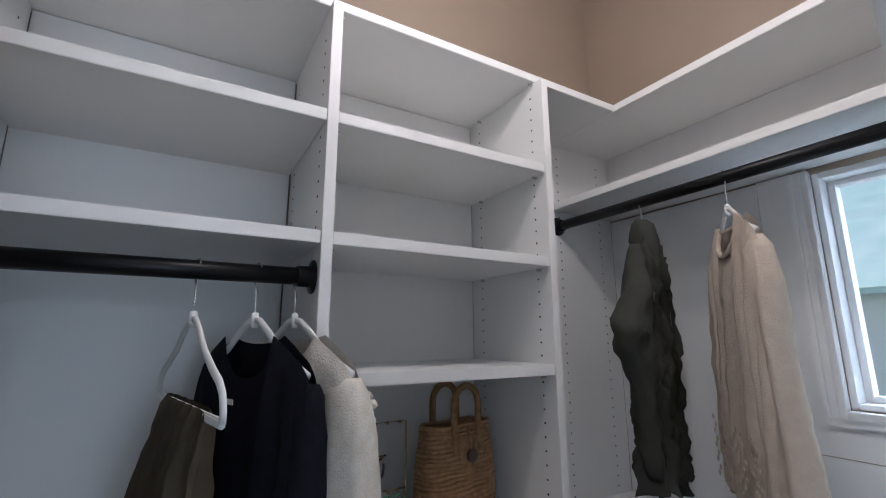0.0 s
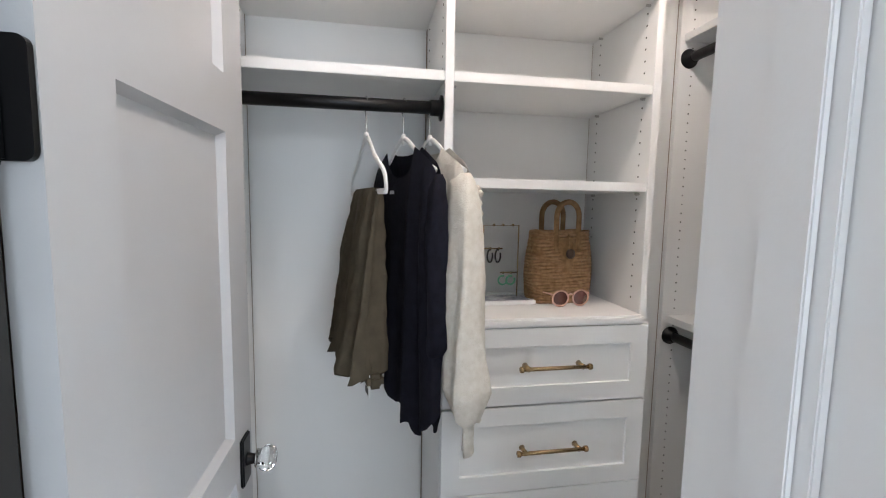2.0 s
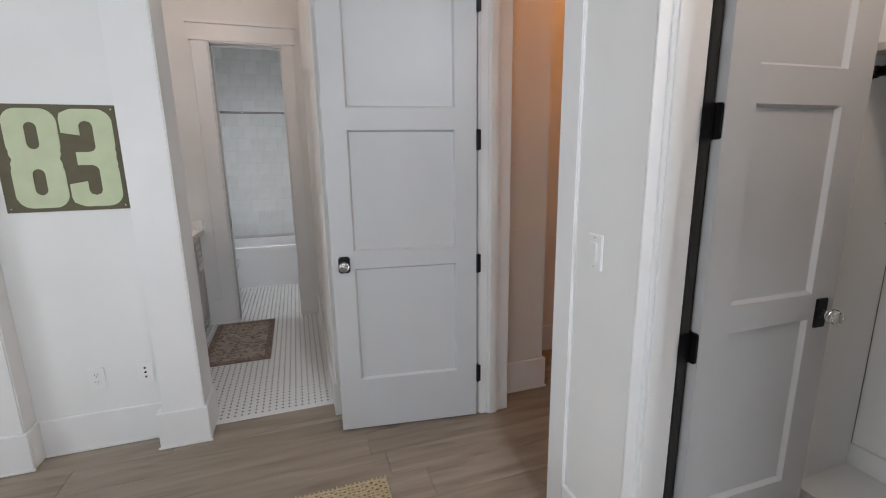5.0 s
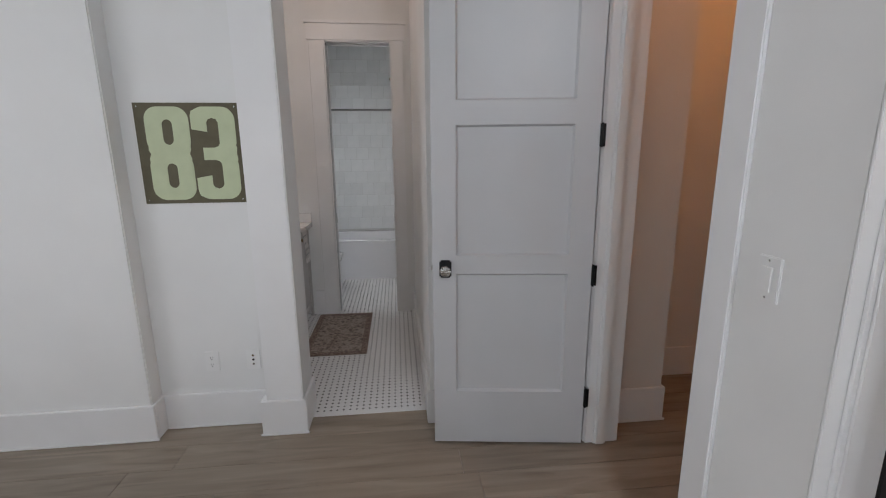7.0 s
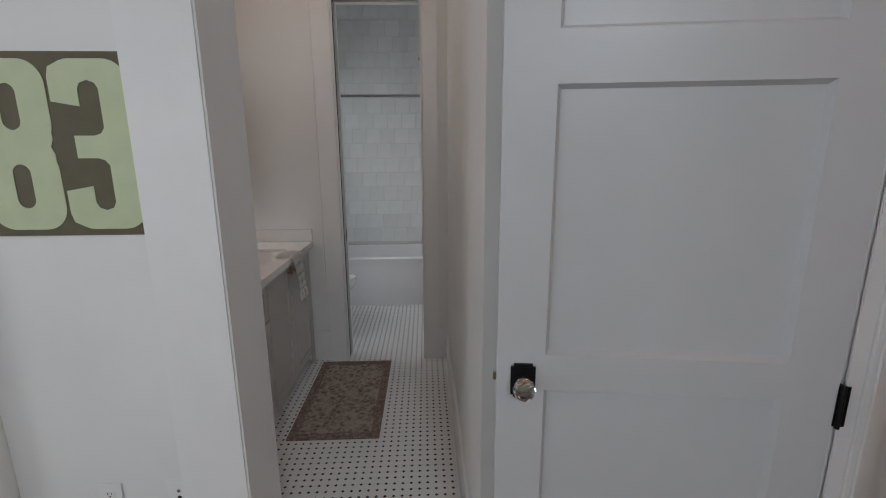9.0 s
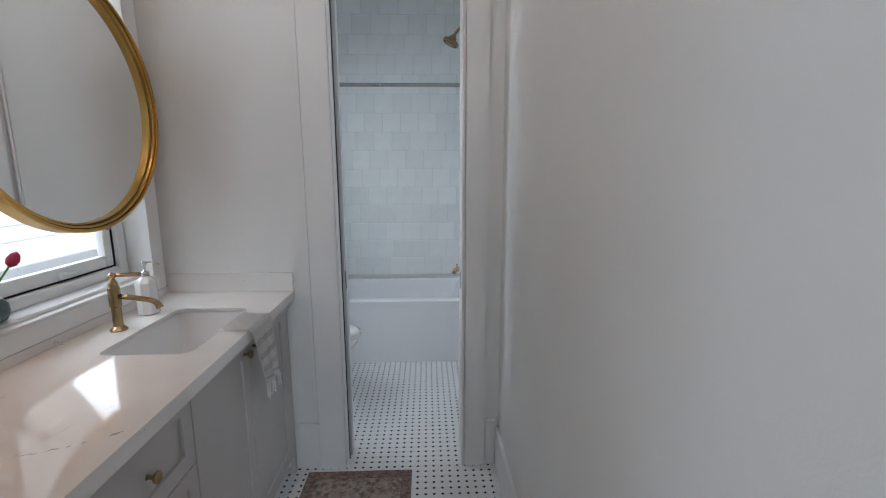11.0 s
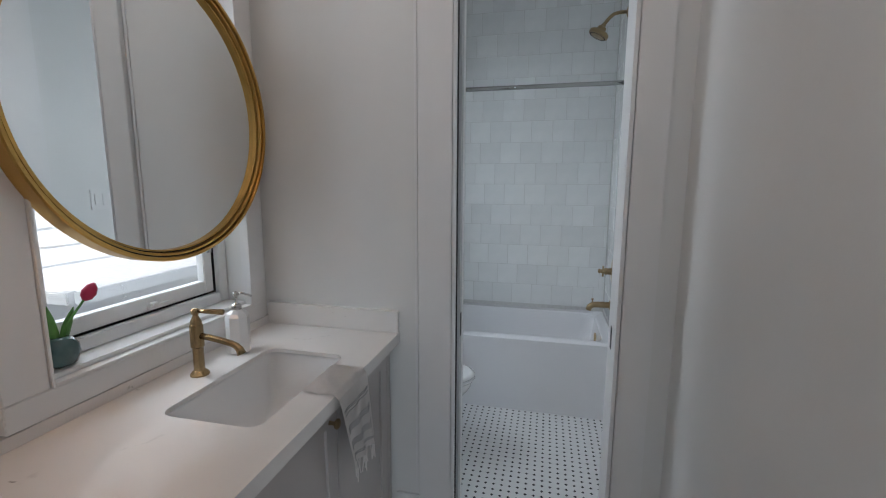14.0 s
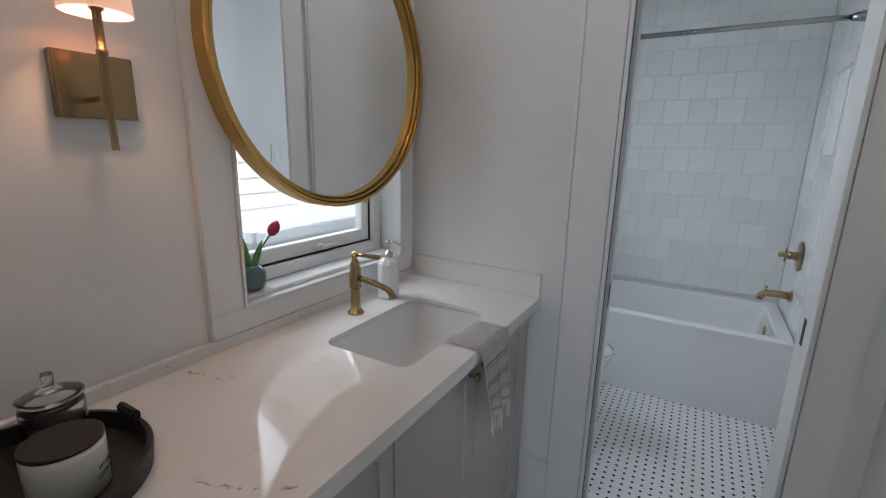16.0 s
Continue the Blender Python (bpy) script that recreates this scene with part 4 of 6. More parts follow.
g = cloth("cream_sweater", (2.62, 1.017, 1.7505), 20, "cream fluffy cable-knit sweater", "sweater", CREAM, SHOULDER,
          [(-1, -0.70), (1, -0.72)],
          [(0, -0.190, 0.195, 0.012, 0), (0.05, -0.193, 0.20, 0.022, 0), (0.18, -0.195, 0.205, 0.032, 0), (0.9, -0.18, 0.20, 0.036, 0), (1, -0.165, 0.18, 0.028, 0)], neck=0.42, scoop=0.045, folds=4, amp=0.008, seed=8)
garment("sleeve", None, 0, [(-0.195, -0.19, -0.14, 0.012), (-0.215, -0.20, -0.12, 0.024), (-0.26, -0.212, -0.11, 0.032), (-0.34, -0.222, -0.12, 0.036), (-0.55, -0.240, -0.13, 0.042), (-0.70, -0.258, -0.15, 0.048), (-0.765, -0.245, -0.17, 0.034), (-0.785, -0.225, -0.185, 0.018), (-0.86, -0.225, -0.185, 0.016)], CREAM, "cream balloon sleeve with a ribbed cuff", "", fold=0.009, nf=9, seed=4, n=64, parent=g)
bm = bmesh.new()
for i in range(24):
    z = -0.24 - i * 0.024
    for du in (-0.006, 0.006):
        lathe([(0.004, -0.008), (0.009, 0), (0.004, 0.008)], 8, bm, (-0.165 + du - i * 0.0009, -0.046 + 0.003 * (i % 2), z + (0.012 if du > 0 else 0)))
tagged(smooth(part("cable", bm, CREAM, g, "raised cable stitch")), kind="stuff")

# window bay clothes
hanger((2.548, 0.067, 2.0225), 112, "white hanger holding an army green jacket", False, "hangers on the upper rod", 0.42)
hanger((2.312, 0.067, 2.0225), 131, "white hanger holding a cream pullover", False, "hangers on the upper rod")
g = cloth("utility_jacket", (2.548, 0.067, 2.0225), 112, "army green utility jacket with darker star prints", "jacket", ARMY,
          [(-1, -0.215), (-0.6, -0.165), (-0.2, -0.105), (0.2, -0.100), (0.6, -0.160), (1, -0.21)], [(-1, -0.80), (0, -0.76), (1, -0.78)],
          [(0, -0.125, 0.120, 0.014, 0), (0.08, -0.140, 0.130, 0.028, 0), (0.5, -0.145, 0.140, 0.034, 0), (0.75, -0.140, 0.135, 0.028, 0), (1, -0.150, 0.140, 0.036, 0)], front=-1, folds=6, amp=0.016, seed=12, wrinkle=0.022)
garment("sleeve", None, 0, [(-0.155, 0.05, 0.085, 0.017), (-0.20, 0.07, 0.125, 0.026), (-0.28, 0.11, 0.17, 0.033), (-0.38, 0.15, 0.245, 0.039), (-0.44, 0.14, 0.225, 0.035), (-0.52, 0.11, 0.175, 0.029), (-0.70, 0.10, 0.155, 0.026), (-0.74, 0.10, 0.145, 0.020)], ARMY, "army green sleeve", "", fold=0.008, seed=3, n=56, parent=g, crumple=0.016)
garment("sleeve", None, 0, [(-0.165, -0.175, -0.11, 0.022), (-0.26, -0.19, -0.12, 0.027), (-0.36, -0.175, -0.11, 0.033), (-0.43, -0.215, -0.13, 0.037), (-0.48, -0.17, -0.10, 0.026), (-0.56, -0.19, -0.12, 0.033), (-0.62, -0.16, -0.10, 0.026), (-0.70, -0.19, -0.11, 0.032), (-0.78, -0.175, -0.11, 0.023), (-0.84, -0.18, -0.12, 0.022)], ARMY, "army green sleeve", "", fold=0.008, seed=6, n=56, parent=g, crumple=0.016)
garment("collar", None, 0, [(-0.075, -0.02, 0.035, 0.010), (-0.09, -0.045, 0.045, 0.024), (-0.14, -0.085, 0.05, 0.035), (-0.20, -0.10, 0.06, 0.035), (-0.27, -0.13, 0.04, 0.033)], ARMY, "folded jacket collar and hood", "", fold=0.012, seed=7, n=56, parent=g, crumple=0.016)


def star(parent, u, v, z, r, s):
    bm = bmesh.new()
    vs = [bm.verts.new((u + (r if k % 2 == 0 else r * 0.42) * math.sin(math.pi * k / 5), v, z + (r if k % 2 == 0 else r * 0.42) * math.cos(math.pi * k / 5))) for k in range(10)]
    bm.faces.new(vs)
    part("star_print", bm, BLKE, parent, "dark star print")


for u, v, z, r in ((-0.08, 0.036, -0.36, 0.030), (0.02, 0.038, -0.52, 0.026), (0.10, 0.036, -0.30, 0.024), (-0.05, 0.036, -0.66, 0.024), (0.19, 0.039, -0.40, 0.022)):
    for s_ in (1, -1):
        star(g, u, v * s_, z, r, s_)


g = cloth("cream_pullover", (2.312, 0.067, 2.0225), 131, "oatmeal knit pullover with an openwork hem", "pullover", OATKNIT, SHOULDER,
          [(-1, -0.76), (0, -0.77), (1, -0.76)],
          [(0, -0.190, 0.190, 0.012, 0), (0.05, -0.192, 0.192, 0.018, 0), (0.18, -0.195, 0.195, 0.026, 0), (1, -0.205, 0.205, 0.036, 0)], front=-1, neck=0.42, scoop=0.085, folds=4.5, amp=0.012, seed=21)
smooth(part("collar", tube([(0.080 * math.cos(a), -0.006 + 0.014 * math.sin(a), -0.130 - (0.084 if math.sin(a) < 0 else 0.016) * abs(math.sin(a)) ** 0.6) for a in [2 * math.pi * q / 40 for q in range(40)]], 0.006, 8, True), OATKNIT, g, "ribbed round collar"))
for e, lo in ((1, -0.855), (-1, -0.80)):
    garment("sleeve", None, 0, [(z, min(e * a, e * b), max(e * a, e * b), h) for z, a, b, h in ((-0.200, 0.14, 0.18, 0.010), (-0.225, 0.12, 0.195, 0.022), (-0.30, 0.12, 0.205, 0.028), (-0.50, 0.13, 0.212, 0.030), (-0.68, 0.14, 0.222, 0.034), (lo + 0.10, 0.15, 0.224, 0.034), (lo + 0.07, 0.165, 0.215, 0.024), (lo, 0.17, 0.212, 0.020))], OATKNIT, "wide knitted sleeve with ribbed cuff", "", fold=0.009, nf=8, seed=23 + e, n=56, parent=g)
bm = bmesh.new()
for i in range(9):
    for k in range(10):
        u = -0.17 + k * 0.034 + (i % 2) * 0.017
        lathe([(0.0, 0.0), (0.0085, 0.003), (0.0, 0.006)], 6, bm, (u, 0.044 + 0.006 * math.sin(k * 1.7), -0.61 - i * 0.017), 'y', cap=False)
        lathe([(0.0, 0.0), (0.0085, -0.003), (0.0, -0.006)], 6, bm, (u, -0.046 + 0.006 * math.sin(k * 1.7), -0.61 - i * 0.017), 'y', cap=False)
part("lace_hem", bm, OATKNIT, g, "knobbly openwork lace stitch", "stuff")
for x in (2.502, 2.452, 2.417):
    hanger((x, 0.067, 1.0295), 96, "empty white hanger on the lower black rod", True, "empty hangers")
gd = garment("dark_trousers", (2.38, 0.067, 1.0295), 92, [(-0.20, -0.15, 0.15, 0.012), (-0.25, -0.16, 0.16, 0.022), (-0.70, -0.16, 0.16, 0.026)], mat("dark_brown_wool", (0.035, 0.024, 0.018), 0.9, noise_col=(0.055, 0.04, 0.03), ns=30), "dark brown trousers folded on the lower rod", "trousers", fold=0.008, seed=31)

# ---- handbag, sunglasses, jewellery stand ----
bag = thing("straw_handbag", (2.775, 0.572, 1.1825), "woven natural jute handbag with a brown button", "handbag", rz=-78)
bm = bmesh.new()
for i in range(23):
    f = i / 22
    z = 0.005 + f * 0.215
    w = 0.101 + 0.012 * math.sin(math.pi * min(1, f * 1.1))
    d = 0.055 * (1 - 0.35 * f)
    tube([(w * (abs(math.cos(a)) ** 0.6) * (1 if math.cos(a) >= 0 else -1), d * (abs(math.sin(a)) ** 0.6) * (1 if math.sin(a) >= 0 else -1), z + 0.0015 * math.sin(5 * a + i)) for a in [2 * math.pi * k / 40 for k in range(40)]], 0.0056, 6, True, bm)
smooth(part("coiled_body", bm, STRAW, bag, "coiled jute body", "stuff"))
part("lining", lathe([(0.050, 0.004), (0.055, 0.20)], 24), STRAWD, bag, "dark jute inside")
for y in (-0.040, 0.040):
    pts = [(-0.042, y, 0.16), (-0.042, y, 0.25)] + [(0.042 * math.cos(radians(180 - a)), y, 0.27 + 0.045 * math.sin(radians(a))) for a in range(0, 181, 15)] + [(0.042, y, 0.25), (0.042, y, 0.16)]
    smooth(part("handle", tube(pts, 0.0085, 10), STRAWD, bag, "thick wrapped jute handle"))
smooth(part("button", lathe([(0.004, -0.004), (0.015, -0.003), (0.016, 0.002), (0.006, 0.004)], 20, at=(0, -0.060, 0.155), axis='y'), BUTTON, bag, "round dark brown button"))
smooth(part("button_cord", tube([(0.0, -0.045, 0.215), (-0.008, -0.058, 0.19), (-0.004, -0.060, 0.160), (0.004, -0.060, 0.160), (0.008, -0.058, 0.19)], 0.0022, 6, True), STRAWD, bag, "thin jute loop"))

sg = thing("sunglasses", (2.668, 0.577, 1.1825), "pink acetate sunglasses with brown lenses", "sunglasses", rz=-84)
bm = bmesh.new()
for s in (-1, 1):
    tube([(s * 0.034 + 0.026 * math.cos(a), 0.0, 0.027 + 0.023 * math.sin(a)) for a in [2 * math.pi * k / 28 for k in range(28)]], 0.0028, 8, True, bm)
tube([(-0.010, 0, 0.036), (0, -0.001, 0.040), (0.010, 0, 0.036)], 0.0026, 8, False, bm)
smooth(part("frame", bm, TORT, sg))
for s in (-1, 1):
    smooth(part("lens", lathe([(0.0245, -0.0008), (0.0245, 0.0008)], 28, at=(s * 0.034, 0, 0.027), axis='y'), LENS, sg, "round brown lens"))
    smooth(part("temple", tube([(s * 0.062, 0.0, 0.040), (s * 0.064, 0.05, 0.038), (s * 0.060, 0.10, 0.030), (s * 0.056, 0.13, 0.008)], 0.0026, 8), TORT, sg))

js = thing("jewellery_stand", (2.765, 0.762, 1.1825), "thin brass jewellery frame on a printed tray", "jewellery stand", rz=-88)
bm = B(-0.085, 0.085, -0.05, 0.05, 0.003, 0.010, bev=0.003)
part("tray", bm, MARB, js, "blue and white patterned tray")
part("tray_rim", boxes([(-0.092, 0.092, -0.057, -0.0505, 0, 0.013), (-0.092, 0.092, 0.0505, 0.057, 0, 0.013), (-0.092, -0.0855, -0.05, 0.05, 0, 0.013), (0.0855, 0.092, -0.05, 0.05, 0, 0.013)], bev=0.002), PORC, js, "white tray rim")
fr = tube([(-0.058, 0.02, 0.01), (-0.058, 0.02, 0.238), (0.058, 0.02, 0.238), (0.058, 0.02, 0.01)], 0.0022, 8)
tube([(-0.058, 0.02, 0.165), (0.006, 0.02, 0.165)], 0.0020, 8, False, fr)
tube([(0.0, 0.02, 0.088), (0.058, 0.02, 0.088)], 0.0020, 8, False, fr)
for x, z in ((-0.03, 0.238), (0.0, 0.238), (0.032, 0.238), (-0.04, 0.165), (-0.012, 0.165), (0.004, 0.088), (0.03, 0.088)):
    tube([(x, 0.02, z), (x, 0.004, z + 0.002)], 0.0018, 6, False, fr)
    lathe([(0.001, -0.004), (0.004, -0.002), (0.004, 0.001)], 8, fr, (x, 0.004, z + 0.002), 'y')
smooth(part("frame", fr, BRASS, js, "thin brass frame"))
for x, z, m_, lab, r in ((-0.040, 0.145, BLKE, "black hoop earring", 0.020), (-0.014, 0.145, BLKE, "black hoop earring", 0.020), (0.004, 0.068, GREENE, "mint green earring", 0.014), (0.030, 0.068, GREENE, "mint green earring", 0.014)):
    e = thing("earring", (2.765, 0.762, 1.1825), lab + " hanging from the brass frame", "earring", rz=-88)
    k = 0.42 if r > 0.015 else 1.0
    smooth(part("hoop", tube([(x + k * r * math.cos(a), 0.006, z + r * math.sin(a) - 0.002) for a in [radians(70 + v * 11) for v in range(30)]], 0.0028, 8), m_, e))

# ---- switches, sign, outlets ----
sw = thing("light_switch", (XW0 - 0.018, 1.678, 1.163), "white rocker light switch on the white wall", "light switch")
part("plate", B(-0.009, 0.0, -0.036, 0.036, -0.059, 0.059, bev=0.003), PLAST, sw)
part("rocker", boxes([(-0.0100, -0.0092, -0.0185, 0.0185, -0.036, 0.036), (-0.0150, -0.0102, -0.0145, 0.0145, -0.032, 0.032)], bev=0.0004), PLAST, sw)
for s in (-1, 1):
    part("screw", lathe([(0.003, -0.0098), (0.003, -0.009)], 8, at=(0, 0, s * 0.048), axis='x'), CHROME, sw)


sd2 = thing("double_light_switch", (0.9043, 5.33, 1.34), "white double rocker light switch on the shower room wall", "light switch")
part("plate", B(-0.007, 0.0, -0.058, 0.058, -0.059, 0.059, bev=0.002), PLAST, sd2)
for y in (-0.023, 0.023):
    part("rocker", B(-0.012, -0.0072, y - 0.0155, y + 0.0155, -0.033, 0.033, bev=0.001), PLAST, sd2)


def outlet(at, kind):
    o = thing("wall_outlet", at, "white wall outlet above the baseboard", "outlet")
    part("plate", B(-0.036, 0.036, -0.0068, 0.0, -0.057, 0.057, bev=0.0015), PLAST, o)
    if kind:
        for s in (-1, 1):
            f = part("socket", B(-0.017, 0.017, -0.0095, -0.0070, s * 0.020 - 0.014, s * 0.020 + 0.014, bev=0.002), PLAST, o)
            part("slots", boxes([(-0.007, -0.005, -0.0100, -0.0094, s * 0.02, s * 0.02 + 0.008), (0.005, 0.007, -0.0100, -0.0094, s * 0.02, s * 0.02 + 0.008), (-0.002, 0.002, -0.0100, -0.0094, s * 0.02 - 0.009, s * 0.02 - 0.005)]), DARK, f)
    else:
        for z in (0.025, 0.0, -0.025):
            part("jack", lathe([(0.006, -0.009), (0.006, -0.005)], 12, at=(0, 0, z), axis='y'), CHROME if z else BLACK, o, "small round cable jack")


outlet((-0.312, 3.0418, 0.384), True)
outlet((-0.095, 3.0418, 0.384), False)

sign = thing("number_sign", (-0.286, 3.0418, 1.495), "dark olive metal sign with pale green number 83", "sign")
part("plate", B(-0.243, 0.243, -0.006, 0.0, -0.243, 0.243, bev=0.001), SIGN_D, sign)


def rrect(x0, x1, z0, z1, r, n=8):
    pts = []
    for cx, cz, a in ((x1 - r, z1 - r, 0), (x0 + r, z1 - r, 90), (x0 + r, z0 + r, 180), (x1 - r, z0 + r, 270)):
        for i in range(n + 1):
            t = radians(a + 90 * i / n)
            pts.append((cx + r * math.cos(t), cz + r * math.sin(t)))
    return pts


def digit(loops, name, holes_=()):
    cu = bpy.data.curves.new(name, 'CURVE')
    cu.dimensions, cu.fill_mode, cu.extrude = '2D', 'BOTH', 0.0008
    for lp in loops:
        s = cu.splines.new('POLY')
        s.points.add(len(lp) - 1)
        s.use_cyclic_u = True
        for p, (x, z) in zip(s.points, lp):
            p.co = (x, z, 0, 1)
    tmp = bpy.data.objects.new(name, cu)
    me = bpy.data.meshes.new_from_object(tmp)
    bpy.data.objects.remove(tmp)
    me.transform(Matrix.Rotation(radians(90), 4, 'X') @ Matrix.Identity(4))
    me.transform(Matrix.Translation((0, -0.0072, 0)))
    ob = new(name, me)
    me.materials.append(SIGN_L)
    ob.parent = sign
    return ob


def outline8(x0, x1):
    """Two stacked rounded lobes that meet in a waist."""
    w = 0.012
    up, lo = rrect(x0, x1, 0.0, 0.225, 0.062), rrect(x0, x1, -0.225, 0.0, 0.062)
    a = [(x, z) for x, z in up if z > 0.03]
    right = [(x1 - w, 0.0)]
    left = [(x0 + w, 0.0)]
    b = [(x, z) for x, z in lo if z < -0.03]
    top = sorted([p for p in a], key=lambda p: math.atan2(p[1] - 0.11, p[0] - (x0 + x1) / 2))
    bot = sorted([p for p in b], key=lambda p: math.atan2(p[1] + 0.11, p[0] - (x0 + x1) / 2))
    ta = lambda p, c: (math.degrees(math.atan2(p[1] - c, p[0] - (x0 + x1) / 2)) + 360) % 360
    top = sorted(a, key=lambda p: (ta(p, 0.11) + 90) % 360)
    bot = sorted(b, key=lambda p: (ta(p, -0.11) + 270) % 360)
    return right + [(x1 - w * 0.3, 0.02)] + top + [(x0 + w * 0.3, 0.02)] + left + [(x0 + w * 0.3, -0.02)] + bot + [(x1 - w * 0.3, -0.02)]


o8 = outline8(-0.198, 0.006)
digit([o8, rrect(-0.120, -0.072, 0.045, 0.165, 0.025), rrect(-0.120, -0.072, -0.165, -0.045, 0.025)], "digit_eight")
o3 = outline8(0.015, 0.222)
# the three: the same outline with its left side opened
c3 = [(x, z) for x, z in o3]
three = [(0.218, 0.0), (0.222, 0.03)] + [p for p in o3 if p[1] > 0.03 and p[0] > 0.05 and not (p[0] < 0.07 and p[1] < 0.15)] + [(0.022, 0.205), (0.015, 0.18), (0.015, 0.118), (0.088, 0.105), (0.088, 0.150)] + \
    [(0.096, 0.165), (0.115, 0.172), (0.134, 0.165), (0.142, 0.150), (0.142, 0.050), (0.132, 0.036), (0.115, 0.030), (0.060, 0.030), (0.060, -0.030), (0.115, -0.030), (0.132, -0.036), (0.142, -0.050), (0.142, -0.150), (0.134, -0.165), (0.115, -0.172), (0.096, -0.165), (0.088, -0.150), (0.088, -0.105), (0.015, -0.118), (0.015, -0.18), (0.022, -0.205)] + \
    [p for p in o3 if p[1] < -0.03 and p[0] > 0.05 and not (p[0] < 0.07 and p[1] > -0.15)] + [(0.222, -0.03)]
digit([three], "digit_three")
for x in (-0.225, 0.225):
    for z in (-0.225, 0.225):
        part("nail", lathe([(0.003, -0.008), (0.003, -0.006)], 8, at=(x, 0, z), axis='y'), CHROME, sign, "small nail head")
hv = thing("wall_plate", (3.0998, 3.171, 1.19), "white louvred plate on the hall wall", "wall plate")
part("plate", B(-0.006, 0, -0.06, 0.06, -0.06, 0.06, bev=0.002), PLAST, hv)
for z in (-0.03, 0, 0.03):
    part("slot", B(-0.0075, -0.0062, -0.045, 0.045, z - 0.003, z + 0.003), DARK, hv)

# ---- bed corner and jute rug ----
bed = thing("bed", (0, 0, 0), "low bed with a cream mattress on a wooden base", "bed")
part("mattress", B(-1.55, 0.41, -0.05, 1.80, 0.27, 0.475, bev=0.035), mat("cream_sheet", (0.62, 0.56, 0.50), 0.9, noise_col=(0.67, 0.61, 0.55), ns=18, bump=0.4, bs=90), bed)
part("base", B(-1.53, 0.37, -0.03, 1.76, 0.09, 0.27, bev=0.01), OAK, bed)
for x in (-1.45, 0.29):
    for y in (0.05, 1.68):
        part("leg", lathe([(0.022, 0.0135), (0.028, 0.09)], 14, at=(x, y, 0)), OAK, bed)
thr = thing("throw_blanket", (0, 0, 0.478), "pale blue and white waffle-weave throw on the bed", "blanket")
bm = bmesh.new()
gx, gy = 66, 60
grid = [[bm.verts.new((-0.50 + 0.80 * i / gx + 0.012 * math.sin(j * 0.9), 1.10 + 0.70 * j / gy, 0.006 + 0.004 * ((i + j) % 2) + 0.016 * math.sin(i * 0.13) ** 2 * math.sin(j * 0.10) ** 2)) for j in range(gy + 1)] for i in range(gx + 1)]
for i in range(gx):
    for j in range(gy):
        bm.faces.new((grid[i][j], grid[i + 1][j], grid[i + 1][j + 1], grid[i][j + 1]))
bmesh.ops.solidify(bm, geom=bm.faces[:], thickness=-0.005)
part("cloth", bm, mat("blue_white_waffle", (0.55, 0.60, 0.66), 0.95, noise_col=(0.80, 0.82, 0.84), ns=75, bump=0.5, bs=200), thr)
jr = thing("jute_rug", (0, 0, 0.0), "chunky hand-woven natural jute rug with a looped edge", "rug")
part("backing", B(-0.90, 1.035, 0.30, 2.285, 0.0005, 0.006), STRAWD, jr)
bm = bmesh.new()
rr_ = random.Random(3)
for i in range(30):
    y = 2.285 - i * 0.0165
    tube([(0.35 + 0.0175 * k, y + rr_.uniform(-0.003, 0.003), 0.009 + 0.0045 * ((k + i) % 2)) for k in range(40)], 0.0045, 5, False, bm)
for k in range(34):
    x = 1.03 - k * 0.020
    tube([(x + rr_.uniform(-0.003, 0.003), 1.82 + 0.0165 * j, 0.010 + 0.0045 * ((k + j) % 2)) for j in range(29)] + [(x, 2.297, 0.012), (x, 2.303 + rr_.uniform(0, 0.008), 0.006)], 0.0038, 5, False, bm)
part("weave", bm, WEAVE, jr, "open woven jute cords", "stuff")

# ---- rugs ----
mat_ = thing("bath_rug", (0.21, 4.295, 0.0), "faded brown patterned bath rug with a floral border", "rug")
part("field", B(-0.195, 0.195, -0.395, 0.395, 0.0005, 0.007, bev=0.002), RUG, mat_)
part("border", boxes([(-0.245, -0.1955, -0.448, 0.448, 0.0005, 0.007), (0.1955, 0.245, -0.448, 0.448, 0.0005, 0.007), (-0.195, 0.195, -0.448, -0.3955, 0.0005, 0.007), (-0.195, 0.195, 0.3955, 0.448, 0.0005, 0.007)], bev=0.002), RUGE, mat_, "dark floral border")

# ---- vanity ----
van = thing("vanity_cabinet", (0, 0, 0), "greige shaker vanity cabinet under a quartz worktop", "vanity cabinet")
CXF = -0.097
part("body", boxes([(WXI + 0.002, CXF - 0.02, 3.165, 4.764, 0.10, 0.66), (WXI + 0.002, CXF - 0.02, 3.165, 4.060, 0.6605, 0.847), (WXI + 0.002, CXF - 0.02, 4.560, 4.764, 0.6605, 0.847),
    (WXI + 0.002, -0.460, 4.0605, 4.5595, 0.6605, 0.847), (-0.138, CXF - 0.02, 4.0605, 4.5595, 0.6605, 0.847)]), CAB, van)
part("toe_kick", B(WXI + 0.002, CXF - 0.07, 3.165, 4.764, 0.0, 0.0995), CAB, van)
part("end_stile", B(CXF - 0.0195, CXF, 4.735, 4.770, 0.0, 0.847, bev=0.001), CAB, van)


def front(kind, y0, y1, z0, z1, w=0.055):
    x0 = CXF - 0.0195
    f = part(kind, ring_x(x0, CXF, y0, y1, z0, z1, w), CAB, van, "greige shaker " + kind.replace("_", " "))
    part("panel", B(x0, CXF - 0.008, y0 + w - 0.002, y1 - w + 0.002, z0 + w - 0.002, z1 - w + 0.002), CAB, f)
    return f


